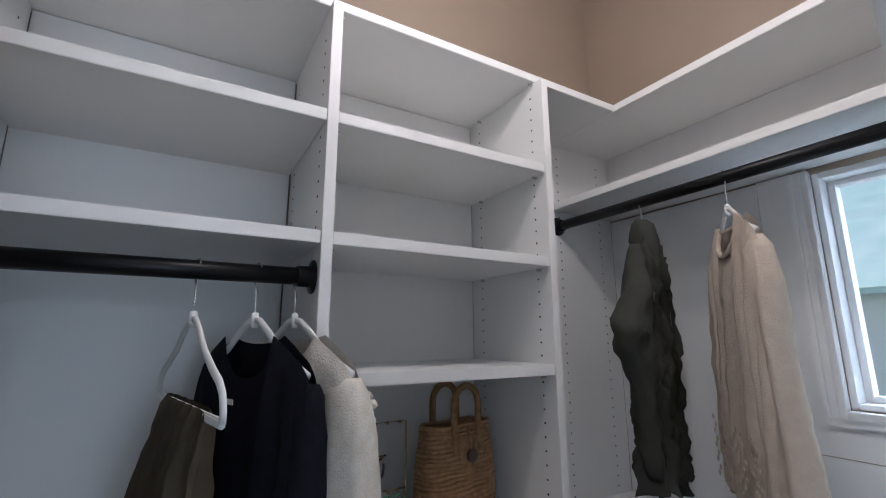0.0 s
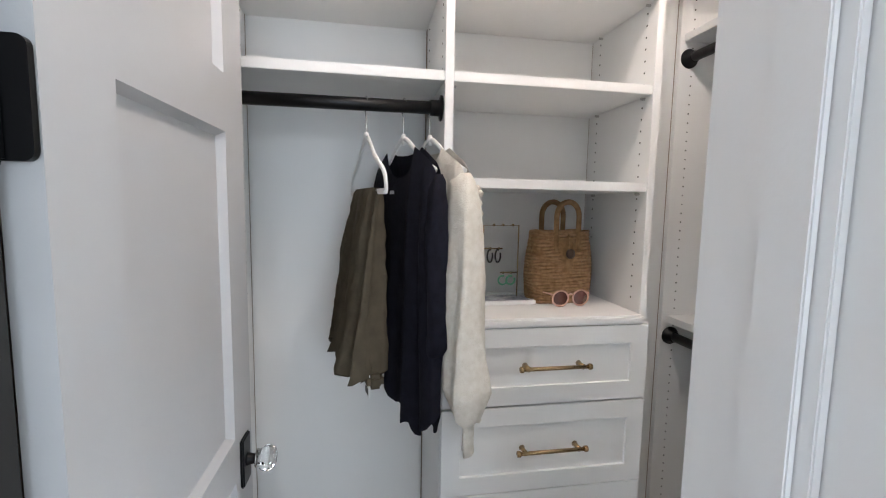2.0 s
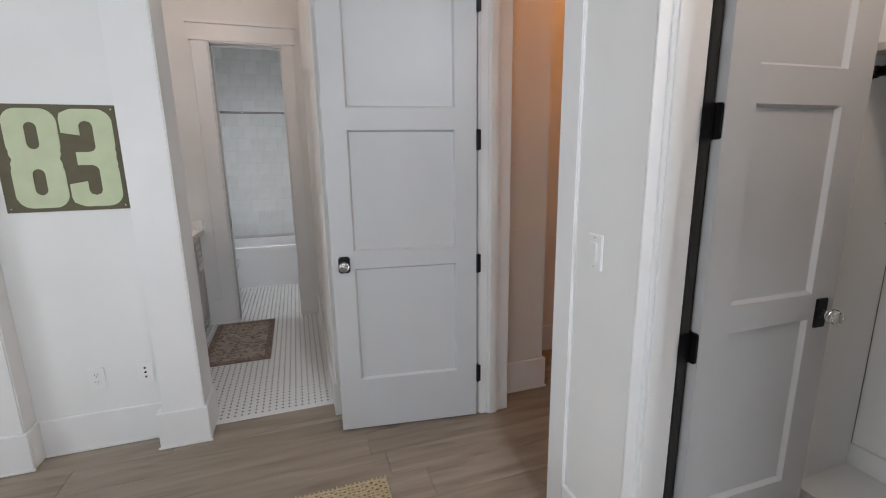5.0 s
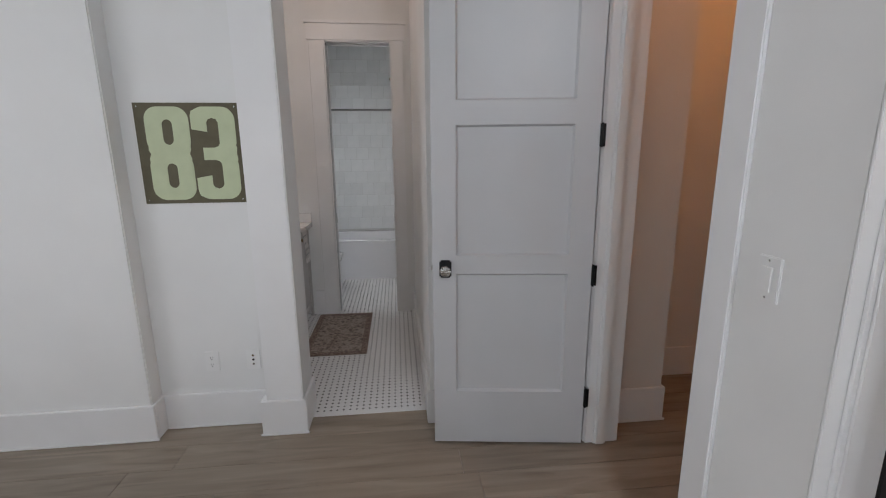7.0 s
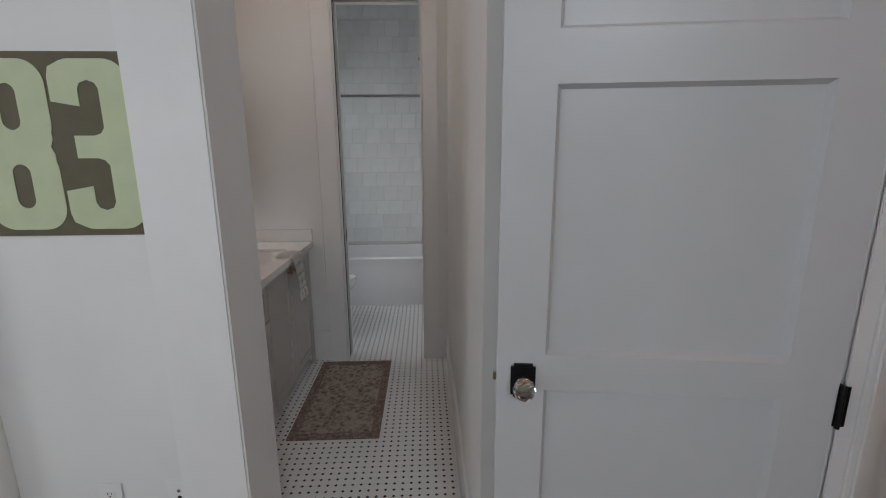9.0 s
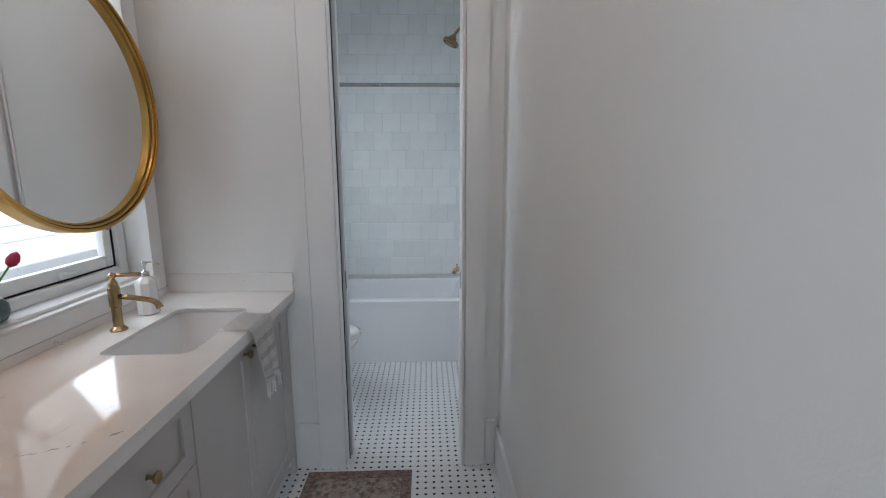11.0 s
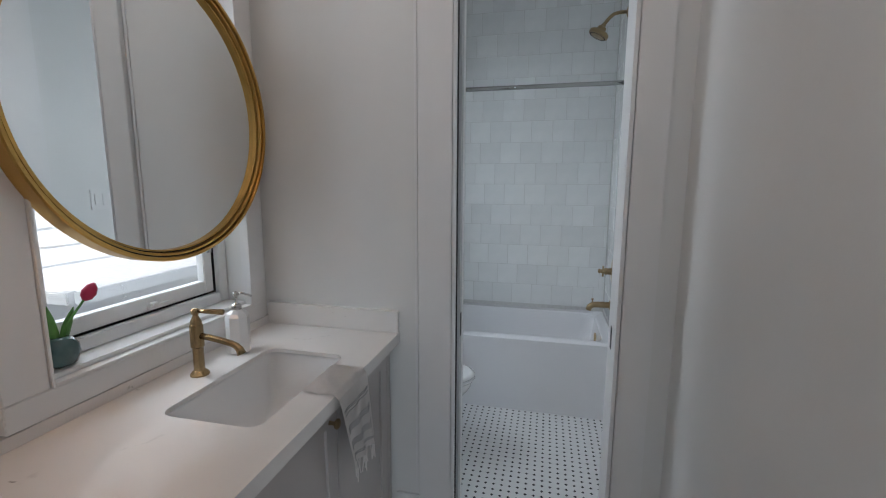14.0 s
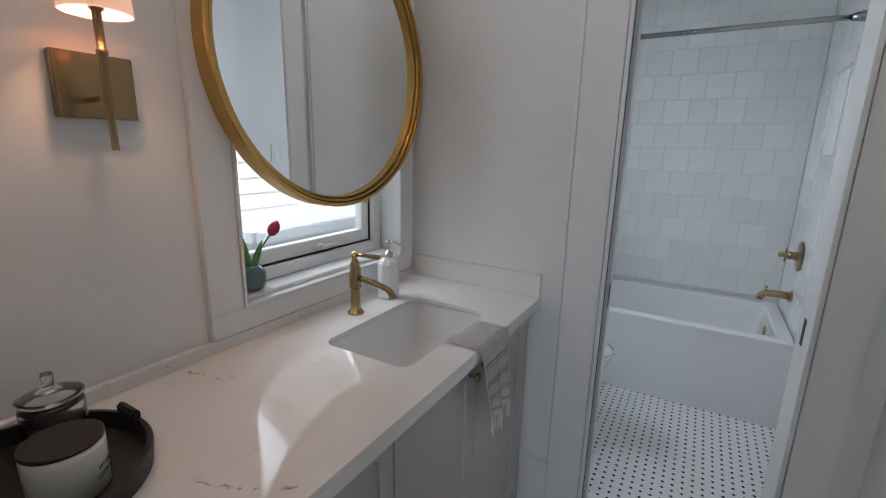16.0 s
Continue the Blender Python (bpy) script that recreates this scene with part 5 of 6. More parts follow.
def cab_knob(f, y, z):
    smooth(part("knob", lathe([(0.007, 0.0), (0.005, 0.006), (0.006, 0.014), (0.014, 0.020), (0.015, 0.026), (0.009, 0.030)], 20, at=(CXF, y, z), axis='x'), BRONZE, f, "round aged brass knob"))


for y0, y1, ky in ((3.955, 4.338, 4.300), (4.343, 4.732, 4.378)):
    f = front("cabinet_door", y0, y1, 0.105, 0.838)
    cab_knob(f, ky, 0.795)
for y0, y1 in ((3.172, 3.555), (3.560, 3.950)):
    for z0, z1 in ((0.640, 0.838), (0.375, 0.635), (0.105, 0.370)):
        f = front("drawer_front", y0, y1, z0, z1, 0.045)
        cab_knob(f, (y0 + y1) / 2, (z0 + z1) / 2)

wt = thing("worktop", (0, 0, 0), "white veined quartz worktop with an upstand", "worktop")
SX0, SX1, SY0, SY1 = -0.434, -0.162, 4.088, 4.532
bm = bmesh.new()
ring = [[[bm.verts.new((x, y, z if c_ == 0 or z > 0.88 else 0.878)) for x, y in c] for c_, c in enumerate((((WXI + 0.001, 3.164), (-0.062, 3.164), (-0.062, 4.7885), (WXI + 0.001, 4.7885)), ((SX0, SY0), (SX1, SY0), (SX1, SY1), (SX0, SY1))))] for z in (0.850, 0.890)]
for i in range(4):
    j = (i + 1) % 4
    (ol, il), (oh, ih) = ring
    for f in ((oh[i], oh[j], ih[j], ih[i]), (ol[j], ol[i], il[i], il[j]), (ol[i], ol[j], oh[j], oh[i]), (il[j], il[i], ih[i], ih[j])):
        bm.faces.new(f)
part("slab", bm, QUARTZ, wt)
bm = bmesh.new()
pts = rrect(SX0, SX1, SY0, SY1, 0.035, 6)
sq = []
for (x, y) in pts:
    sq.append(((SX0 if x < (SX0 + SX1) / 2 else SX1), (SY0 if y < (SY0 + SY1) / 2 else SY1)))
for c in range(4):
    grp = pts[c * 7:(c + 1) * 7]
    cx, cy = sq[c * 7]
    top = [bm.verts.new((x, y, 0.8899)) for x, y in grp]
    bot = [bm.verts.new((x, y, 0.8785)) for x, y in grp]
    ct = bm.verts.new((cx, cy, 0.8899))
    bm.faces.new([ct] + top)
    for a in range(6):
        bm.faces.new((top[a], top[a + 1], bot[a + 1], bot[a]))
part("cutout_corner", bm, QUARTZ, wt, "", "stuff")
part("upstand", B(WXI + 0.001, WXI + 0.020, 3.164, 4.7885, 0.8905, 0.985 - 0.065, bev=0.001), QUARTZ, wt, "low quartz upstand")
part("upstand", B(WXI + 0.0205, -0.064, 4.769, 4.7885, 0.8905, 0.985 - 0.012, bev=0.001), QUARTZ, wt, "quartz upstand on the end wall")

sink = thing("undermount_sink", (0, 0, 0), "white rectangular porcelain undermount sink", "sink")
bm = bmesh.new()
rings = []
for z, g_ in ((0.8775, -0.012), (0.8775, 0.002), (0.868, 0.005), (0.80, 0.016), (0.745, 0.030), (0.715, 0.052), (0.702, 0.085), (0.698, 0.125)):
    rings.append([bm.verts.new((x, y, z)) for x, y in rrect(SX0 + g_ - 0.008, SX1 - g_ + 0.008, SY0 + g_ - 0.008, SY1 - g_ * (1 + 14 * max(0.0, g_ - 0.01)) + 0.008, max(0.010, 0.022 - g_ * 0.2), 6)])
for a, b in zip(rings, rings[1:]):
    for k in range(len(a)):
        bm.faces.new((a[k], a[(k + 1) % len(a)], b[(k + 1) % len(b)], b[k]))
bm.faces.new(rings[-1])
smooth(part("basin", bm, PORC, sink))
smooth(part("drain", lathe([(0.004, 0.702), (0.020, 0.702), (0.022, 0.700), (0.022, 0.697)], 20, at=(-0.30, 4.31, 0)), BRASS, sink, "brass drain"))

fc = thing("faucet", (-0.505, 4.300, 0.8905), "brushed brass single-handle faucet", "faucet")
crisp(part("base", lathe([(0.026, 0), (0.026, 0.004), (0.021, 0.010), (0.0150, 0.016), (0.0145, 0.05), (0.0145, 0.082), (0.0180, 0.086), (0.0180, 0.146), (0.0165, 0.150), (0.0150, 0.152), (0.0150, 0.160), (0.011, 0.168), (0.007, 0.178)], 32), BRASS, fc, "turned brass column"))
smooth(part("spout", tube([(0.010, 0, 0.118), (0.045, 0, 0.115), (0.085, 0, 0.109), (0.112, 0, 0.104), (0.128, 0, 0.099), (0.139, 0, 0.090), (0.145, 0, 0.076)], lambda f: 0.0090 + 0.0032 * max(0, f - 0.7) * 3.3, 16), BRASS, fc, "curved brass spout"))
smooth(part("handle", tube([(0.0, 0, 0.190), (0.03, 0.004, 0.190), (0.085, 0.010, 0.190)], lambda f: 0.0045 + 0.0035 * f, 12), BRASS, fc, "slim brass lever"))
crisp(part("cap", lathe([(0.006, 0.176), (0.011, 0.184), (0.012, 0.192), (0.006, 0.198)], 20), BRASS, fc))

sd = thing("soap_dispenser", (-0.512, 4.478, 0.8905), "white faceted ceramic soap dispenser with a nickel pump", "soap dispenser")
part("body", lathe([(0.030, 0), (0.037, 0.004), (0.037, 0.122), (0.031, 0.132), (0.017, 0.142), (0.016, 0.145)], 8), PORC, sd)
smooth(part("pump", tube([(0, 0, 0.195), (0.02, 0.008, 0.197), (0.045, 0.018, 0.186)], 0.0036, 10, bm=lathe([(0.015, 0.145), (0.015, 0.160), (0.010, 0.163), (0.0045, 0.165), (0.0045, 0.185), (0.009, 0.187), (0.010, 0.199), (0.006, 0.202)], 20)), CHROME, sd, "nickel pump head"))

vs = thing("bud_vase", (-0.665, 4.052, 1.0055), "small round teal glazed bud vase on the window sill", "vase")
smooth(part("pot", lathe([(0.020, 0), (0.034, 0.008), (0.041, 0.030), (0.039, 0.050), (0.028, 0.066), (0.016, 0.072), (0.013, 0.070)], 32), TEAL, vs))
tl = thing("tulip", (-0.665, 4.052, 1.0055), "single magenta tulip with two green leaves", "flower")
smooth(part("stem", tube([(0, 0, 0.02), (0.008, 0.02, 0.10), (0.018, 0.058, 0.150)], 0.0028, 8), LEAF, tl))
bm = bmesh.new()
lathe([(0.003, -0.005), (0.013, 0.004), (0.0165, 0.018), (0.012, 0.034), (0.003, 0.044)], 14, bm)
bmesh.ops.rotate(bm, verts=bm.verts, matrix=Matrix.Rotation(radians(-38), 3, 'X'))
bmesh.ops.translate(bm, verts=bm.verts, vec=(0.018, 0.060, 0.150))
smooth(part("bloom", bm, PETAL, tl, "closed magenta bloom"))
for pts, w in (([(0, 0, 0.04), (0.0, -0.008, 0.09), (-0.004, -0.014, 0.150)], 0.009), ([(0, 0.004, 0.04), (0.006, 0.020, 0.09), (0.010, 0.040, 0.135)], 0.009)):
    bm = tube([Vector(pts[0]).lerp(Vector(pts[1]), i / 4) for i in range(4)] + [Vector(pts[1]).lerp(Vector(pts[2]), i / 5) for i in range(6)], lambda f: 0.001 + 0.011 * math.sin(math.pi * (0.15 + 0.85 * f)), 6)
    for v in bm.verts:
        v.co.x *= 0.5
    smooth(part("leaf", bm, LEAF, tl, "pointed green leaf"))

mir = thing("round_mirror", (-0.5745, 4.333, 1.640), "large round mirror in a deep brushed gold frame", "mirror")
R = 0.413
fb = bmesh.new()
lathe([(R - 0.026, -0.034), (R + 0.006, -0.034), (R + 0.006, 0.012), (R + 0.003, 0.016), (R - 0.005, 0.016), (R - 0.006, 0.008), (R - 0.0095, 0.008), (R - 0.010, 0.010), (R - 0.016, 0.010), (R - 0.017, -0.004), (R - 0.0205, -0.004), (R - 0.021, -0.001), (R - 0.025, -0.002), (R - 0.026, -0.034)], 128, fb, axis='x', cap=False)
smooth(part("frame", fb, GOLD, mir)).modifiers.new("edges", 'EDGE_SPLIT').split_angle = radians(35)
for r0, r1, x in ((R - 0.0062, R - 0.0094, 0.0084), (R - 0.0172, R - 0.0204, -0.0036)):
    part("groove", lathe([(r0, x), (r1, x)], 128, axis='x', cap=False), DARK, mir, "thin black groove")
part("glass", lathe([(R - 0.0255, -0.020), (R - 0.0255, -0.014)], 128, axis='x'), MIRROR, mir, "silvered mirror glass")
part("bracket", B(-0.0503, -0.0345, -0.34, 0.34, 0.02, 0.08), BLACK, mir, "black mounting bar")

sc = thing("wall_sconce", (WXI, 3.722, 1.50), "brass wall sconce with a square backplate and linen shade", "wall sconce")
part("backplate", B(0.0005, 0.022, -0.064, 0.064, -0.056, 0.058, bev=0.0015), BRASS, sc, "square brass backplate")
smooth(part("arm", tube([(0.02, -0.012, -0.023), (0.100, -0.018, -0.023)], 0.005, 12), BRASS, sc))
smooth(part("stem", lathe([(0.0055, -0.112), (0.006, -0.110), (0.006, 0.045), (0.009, 0.047), (0.009, 0.054), (0.0065, 0.056), (0.0075, 0.115), (0.012, 0.118), (0.012, 0.135)], 20, at=(0.100, -0.018, 0)), BRASS, sc, "turned brass stem"))
shd = part("shade", lathe([(0.052, 0.112), (0.0525, 0.112), (0.045, 0.235), (0.0445, 0.235)], 48, at=(0.100, -0.018, 0), cap=False), SHADE, sc, "white linen drum shade glowing warm")
smooth(shd)
part("shade_ring", tube([(0.100 + 0.052 * math.cos(a), -0.018 + 0.052 * math.sin(a), 0.112) for a in [2 * math.pi * k / 48 for k in range(48)]], 0.0012, 6, True), SHADE, sc)

tray = thing("round_tray", (-0.415, 3.475, 0.8905), "round black wooden tray on the quartz worktop", "tray")
part("tray_body", lathe([(0.010, 0.0), (0.150, 0.0), (0.159, 0.004), (0.162, 0.036), (0.160, 0.039), (0.153, 0.039), (0.150, 0.008), (0.010, 0.007)], 96), TRAYB, tray)
part("handle", B(-0.055, 0.005, 0.146, 0.160, 0.036, 0.056, bev=0.004), TRAYB, tray)
cn = thing("candle", (-0.358, 3.510, 0.8985), "white scented candle jar with a dark lid", "candle")
smooth(part("jar", lathe([(0.044, 0), (0.048, 0.004), (0.0495, 0.074), (0.0485, 0.082), (0.045, 0.082), (0.044, 0.072), (0.01, 0.071)], 56), WAX, cn, "cream glass candle jar"))
part("lid", lathe([(0.044, 0.0805), (0.0475, 0.0825), (0.0495, 0.0830), (0.0495, 0.0875), (0.048, 0.0885), (0.02, 0.0890)], 56), LIDB, cn, "dark bronze lid")


def words(s, size, parent, at, rz, material):
    cu = bpy.data.curves.new("label_text", 'FONT')
    cu.body, cu.size, cu.extrude, cu.align_x = s, size, 0.0003, 'CENTER'
    tmp = bpy.data.objects.new("label_text", cu)
    me = bpy.data.meshes.new_from_object(tmp)
    bpy.data.objects.remove(tmp)
    ob = new("label_text", me)
    me.materials.append(material)
    ob.parent = parent
    ob.matrix_local = pose(*at, 90, 0, rz)
    return ob


words("WHITE", 0.0115, cn, (0.0475 * math.sin(radians(133)), -0.0505 * math.cos(radians(133)), 0.040), 133, INK)
words("CITRON", 0.0115, cn, (0.0475 * math.sin(radians(133)), -0.0505 * math.cos(radians(133)), 0.027), 133, INK)
gj = thing("glass_jar", (-0.484, 3.541, 0.8985), "clear glass canister with a domed lid", "jar")
smooth(part("jar", lathe([(0.030, 0), (0.041, 0.003), (0.043, 0.02), (0.043, 0.085), (0.038, 0.098), (0.036, 0.098), (0.041, 0.084), (0.041, 0.02), (0.030, 0.005)], 40), GLASS, gj))
smooth(part("lid", lathe([(0.002, 0.107), (0.020, 0.105), (0.036, 0.0985), (0.044, 0.0985), (0.045, 0.101), (0.038, 0.104), (0.020, 0.110), (0.009, 0.113), (0.0075, 0.118), (0.0085, 0.136), (0.0075, 0.140), (0.003, 0.141)], 40), GLASS, gj, "clear domed lid"))

tj = thing("glass_tumbler", (-0.478, 3.424, 0.8985), "clear glass tumbler filled with white cotton balls", "glass")
smooth(part("tumbler_wall", lathe([(0.028, 0), (0.033, 0.003), (0.036, 0.088), (0.034, 0.088), (0.031, 0.006), (0.026, 0.005)], 40), GLASS, tj))
for q in range(7):
    bm = bmesh.new()
    bmesh.ops.create_icosphere(bm, subdivisions=2, radius=0.0125)
    for v in bm.verts:
        v.co *= 1 + 0.12 * noise.noise(v.co * 160 + Vector((q, 0, 0)))
    bmesh.ops.translate(bm, verts=bm.verts, vec=(0.016 * math.cos(q * 2.1), 0.016 * math.sin(q * 2.1), 0.020 + 0.0075 * q))
    smooth(part("cotton_ball", bm, TOWEL, tj, "white cotton ball"))

# towel over the worktop edge
tw = thing("hand_towel", (0, 4.352, 0), "white striped hand towel with a fringe draped over the worktop", "towel")
bm = bmesh.new()
path = [(-0.160, 0.8945), (-0.135, 0.8945), (-0.11, 0.8945), (-0.066, 0.8945), (-0.052, 0.884), (-0.049, 0.86), (-0.048, 0.82), (-0.047, 0.76), (-0.046, 0.70), (-0.045, 0.655)]
rows_ = []
fine = []
for a, b in zip(path, path[1:]):
    for i in range(8):
        fine.append((a[0] + (b[0] - a[0]) * i / 8, a[1] + (b[1] - a[1]) * i / 8))
fine.append(path[-1])
for j, (x, z) in enumerate(fine):
    r_ = []
    hangf = max(0, (0.89 - z) / 0.235)
    for i in range(21):
        f = i / 20
        y = (f - 0.5) * (0.180 - 0.015 * hangf) + 0.004 + 0.045 * hangf
        dx = 0.010 * hangf * math.sin(f * 17 + 1) + 0.004 * hangf
        dz = 0.003 * math.sin(f * 9 + j * 0.2) * (1 - hangf) if z > 0.889 else 0
        r_.append((x + max(dx, -0.001) + 0.001, y, z + abs(dz)))
    rows_.append(r_)
up = [[bm.verts.new(p) for p in r_] for r_ in rows_]
for a, b in zip(up, up[1:]):
    for k in range(20):
        bm.faces.new((a[k], a[k + 1], b[k + 1], b[k]))
bmesh.ops.solidify(bm, geom=bm.faces[:], thickness=-0.004)
smooth(part("cloth", bm, TOWEL, tw))
for zc in (0.842, 0.834, 0.826, 0.786, 0.778, 0.770, 0.728, 0.720, 0.712, 0.684, 0.676):
    r_ = min(rows_, key=lambda q: abs(q[0][2] - zc))
    smooth(part("stripe", tube([(p[0] + 0.0003, p[1], p[2]) for p in r_[1:-1]], 0.0009, 4), STRIPE, tw, "thin charcoal stripe"))
bm = bmesh.new()
for i in range(18):
    p = rows_[-1][1 + i]
    tube([p, (p[0] + 0.003 * math.sin(i * 5), p[1] + 0.003 * math.cos(i * 3), p[2] - 0.022), (p[0] + 0.004 * math.sin(i * 3), p[1] + 0.005 * math.sin(i * 7), p[2] - 0.045)], 0.0016, 5, False, bm)
part("fringe", bm, TOWEL, tw, "twisted cotton fringe", "stuff")

# ---- shower room ----
tub = thing("bathtub", (0, 0, 0), "white alcove bathtub with a plain apron", "bathtub")
bm = bmesh.new()
TX0, TX1, TY0, TY1, TZ = WXI - 0.010, 0.892, 5.965, 6.700, 0.480
outer = [(TX0, TY0), (TX1, TY0), (TX1, TY1), (TX0, TY1)]
rings = []
for z, ins, r in ((0.0, 0.0, 0.004), (TZ - 0.035, 0.0, 0.004), (TZ - 0.034, -0.006, 0.006), (TZ - 0.006, -0.006, 0.008), (TZ, 0.002, 0.010), (TZ, 0.060, 0.07), (TZ - 0.010, 0.070, 0.08), (TZ - 0.10, 0.085, 0.10), (TZ - 0.30, 0.115, 0.12), (TZ - 0.35, 0.16, 0.12), (TZ - 0.36, 0.22, 0.10)):
    rings.append([bm.verts.new((min(max(x, TX0 - 0.0), TX1 + 0.0), y, z)) for x, y in rrect(TX0 + ins, TX1 - ins, TY0 + ins, TY1 - max(ins, 0), r, 6)])
for a, b in zip(rings, rings[1:]):
    for k in range(len(a)):
        bm.faces.new((a[k], a[(k + 1) % len(a)], b[(k + 1) % len(b)], b[k]))
bm.faces.new(rings[-1])
smooth(part("shell", bm, ACRYL, tub))
md = tub.children[0].modifiers.new("edges", 'EDGE_SPLIT')
md.split_angle = radians(35)
smooth(part("overflow", lathe([(0.032, 0.0), (0.032, -0.008), (0.022, -0.012)], 24, at=(TX1 - 0.082, 6.33, 0.40), axis='x'), BRONZE, tub, "round brass overflow"))

WW = 0.892   # face of the wet wall tiles
cr = thing("shower_curtain_rod", (0, 5.975, 1.990), "polished nickel shower curtain rod", "shower rod")
smooth(part("rod", tube([(TX0 + 0.01, 0, 0), (WW - 0.002, 0, 0)], 0.0125, 20), NICKEL, cr))
smooth(part("bracket", lathe([(0.023, -0.001), (0.022, -0.01), (0.015, -0.05)], 24, at=(WW, 0, 0), axis='x'), NICKEL, cr, "tapered nickel end bracket"))
sh = thing("overhead_shower", (WW, 6.33, 2.475), "aged brass shower head on a curved arm", "shower head")
smooth(part("arm", tube([(-0.002, 0, 0), (-0.05, 0, 0.0), (-0.085, 0, -0.008), (-0.11, 0, -0.030), (-0.135, 0, -0.060)], 0.0105, 14), BRONZE, sh))
smooth(part("flange", lathe([(0.030, 0), (0.030, -0.006), (0.014, -0.012)], 28, axis='x'), BRONZE, sh))
bm = lathe([(0.012, 0.060), (0.016, 0.045), (0.026, 0.040), (0.030, 0.020), (0.055, 0.012), (0.062, 0.004), (0.062, -0.012), (0.054, -0.016), (0.010, -0.017)], 32)
bmesh.ops.rotate(bm, verts=bm.verts, matrix=Matrix.Rotation(radians(28), 3, 'Y'))
bmesh.ops.translate(bm, verts=bm.verts, vec=(-0.165, 0, -0.115))
crisp(part("head", bm, BRONZE, sh, "round bell-shaped spray head"))
bm = bmesh.new()
for k in range(24):
    a = 2 * math.pi * k / 24
    lathe([(0.0035, 0), (0.0035, -0.020)], 6, bm, (0.048 * math.cos(a), 0.048 * math.sin(a), 0))
bmesh.ops.rotate(bm, verts=bm.verts, matrix=Matrix.Rotation(radians(28), 3, 'Y'))
bmesh.ops.translate(bm, verts=bm.verts, vec=(-0.165, 0, -0.115))
part("nozzles", bm, DARK, sh, "small dark spray nozzles", "stuff")
vl = thing("shower_valve", (WW, 6.30, 0.868), "aged brass shower valve with a cross handle", "shower valve")
crisp(part("escutcheon", lathe([(0.082, 0), (0.082, -0.004), (0.070, -0.008), (0.030, -0.010)], 36, axis='x'), BRONZE, vl, "round brass plate"))
crisp(part("stem", lathe([(0.024, -0.008), (0.020, -0.035), (0.024, -0.045), (0.018, -0.055), (0.012, -0.075), (0.016, -0.085), (0.008, -0.095)], 24, axis='x'), BRONZE, vl))
smooth(part("cross_handle", tube([(-0.062, -0.036, 0), (-0.062, 0.036, 0)], 0.006, 10, bm=tube([(-0.062, 0, -0.036), (-0.062, 0, 0.036)], 0.006, 10)), BRONZE, vl))
ts = thing("tub_spout", (WW, 6.30, 0.640), "aged brass tub spout with a diverter knob", "tub spout")
smooth(part("spout", tube([(-0.002, 0, 0), (-0.08, 0, 0.0), (-0.115, 0, -0.003), (-0.135, 0, -0.018), (-0.142, 0, -0.040)], lambda f: 0.021 - 0.002 * f, 18), BRONZE, ts))
crisp(part("flange", lathe([(0.033, 0), (0.033, -0.008), (0.026, -0.014)], 28, axis='x'), BRONZE, ts))
smooth(part("diverter", lathe([(0.004, 0.015), (0.004, 0.030), (0.008, 0.032), (0.008, 0.040)], 14, at=(-0.118, 0, 0)), BRONZE, ts))

to = thing("toilet", (WXI + 0.015, 5.47, 0), "white porcelain toilet with a closed lid", "toilet")


def oval(x0, x1, w, z, n=36):
    cx, hx = (x0 + x1) / 2, (x1 - x0) / 2
    return [(cx + hx * math.cos(2 * math.pi * k / n), w * math.sin(2 * math.pi * k / n) * (1 - 0.12 * math.cos(2 * math.pi * k / n)), z) for k in range(n)]


def loft(rs):
    bm = bmesh.new()
    rings = [[bm.verts.new(p) for p in r] for r in rs]
    for a, b in zip(rings, rings[1:]):
        for k in range(len(a)):
            bm.faces.new((a[k], a[(k + 1) % len(a)], b[(k + 1) % len(b)], b[k]))
    bm.faces.new(rings[0][::-1])
    bm.faces.new(rings[-1])
    return bm


smooth(part("bowl", loft([oval(0.12, 0.55, 0.11, 0.0), oval(0.12, 0.54, 0.105, 0.12), oval(0.14, 0.60, 0.13, 0.24), oval(0.16, 0.70, 0.178, 0.36), oval(0.16, 0.715, 0.185, 0.405)]), PORC, to))
smooth(part("seat", loft([oval(0.17, 0.722, 0.188, 0.407), oval(0.165, 0.727, 0.191, 0.415), oval(0.17, 0.722, 0.188, 0.424)]), PORC, to, "white seat"))
smooth(part("lid", loft([oval(0.17, 0.722, 0.188, 0.427), oval(0.165, 0.727, 0.191, 0.436), oval(0.18, 0.70, 0.175, 0.448)]), PORC, to, "closed white lid"))
part("tank", B(0.0, 0.17, -0.19, 0.19, 0.38, 0.74, bev=0.012), PORC, to)
part("tank_lid", B(-0.0, 0.178, -0.197, 0.197, 0.741, 0.775, bev=0.008), PORC, to)

# ---- pieces, last: planks, mosaic, wall tiles ----


def instance(name, me, parent, m):
    o = bpy.data.objects.new(name, me)
    scene.collection.objects.link(o)
    o.parent = parent
    o.matrix_basis = m
    return o


rnd = random.Random(5)
plank_mesh = {}


def plank(ln):
    ln = round(ln, 2)
    if ln not in plank_mesh:
        bm = B(0, ln - 0.0016, 0.0008, 0.1842, -0.012, 0.0)
        bmesh.ops.bevel(bm, geom=[e for e in bm.edges if all(v.co.z > -0.001 for v in e.verts)], offset=0.0012, segments=1, affect='EDGES')
        me = bpy.data.meshes.new("plank")
        bm.to_mesh(me)
        bm.free()
        me.materials.append(OAK)
        plank_mesh[ln] = me
    return plank_mesh[ln]


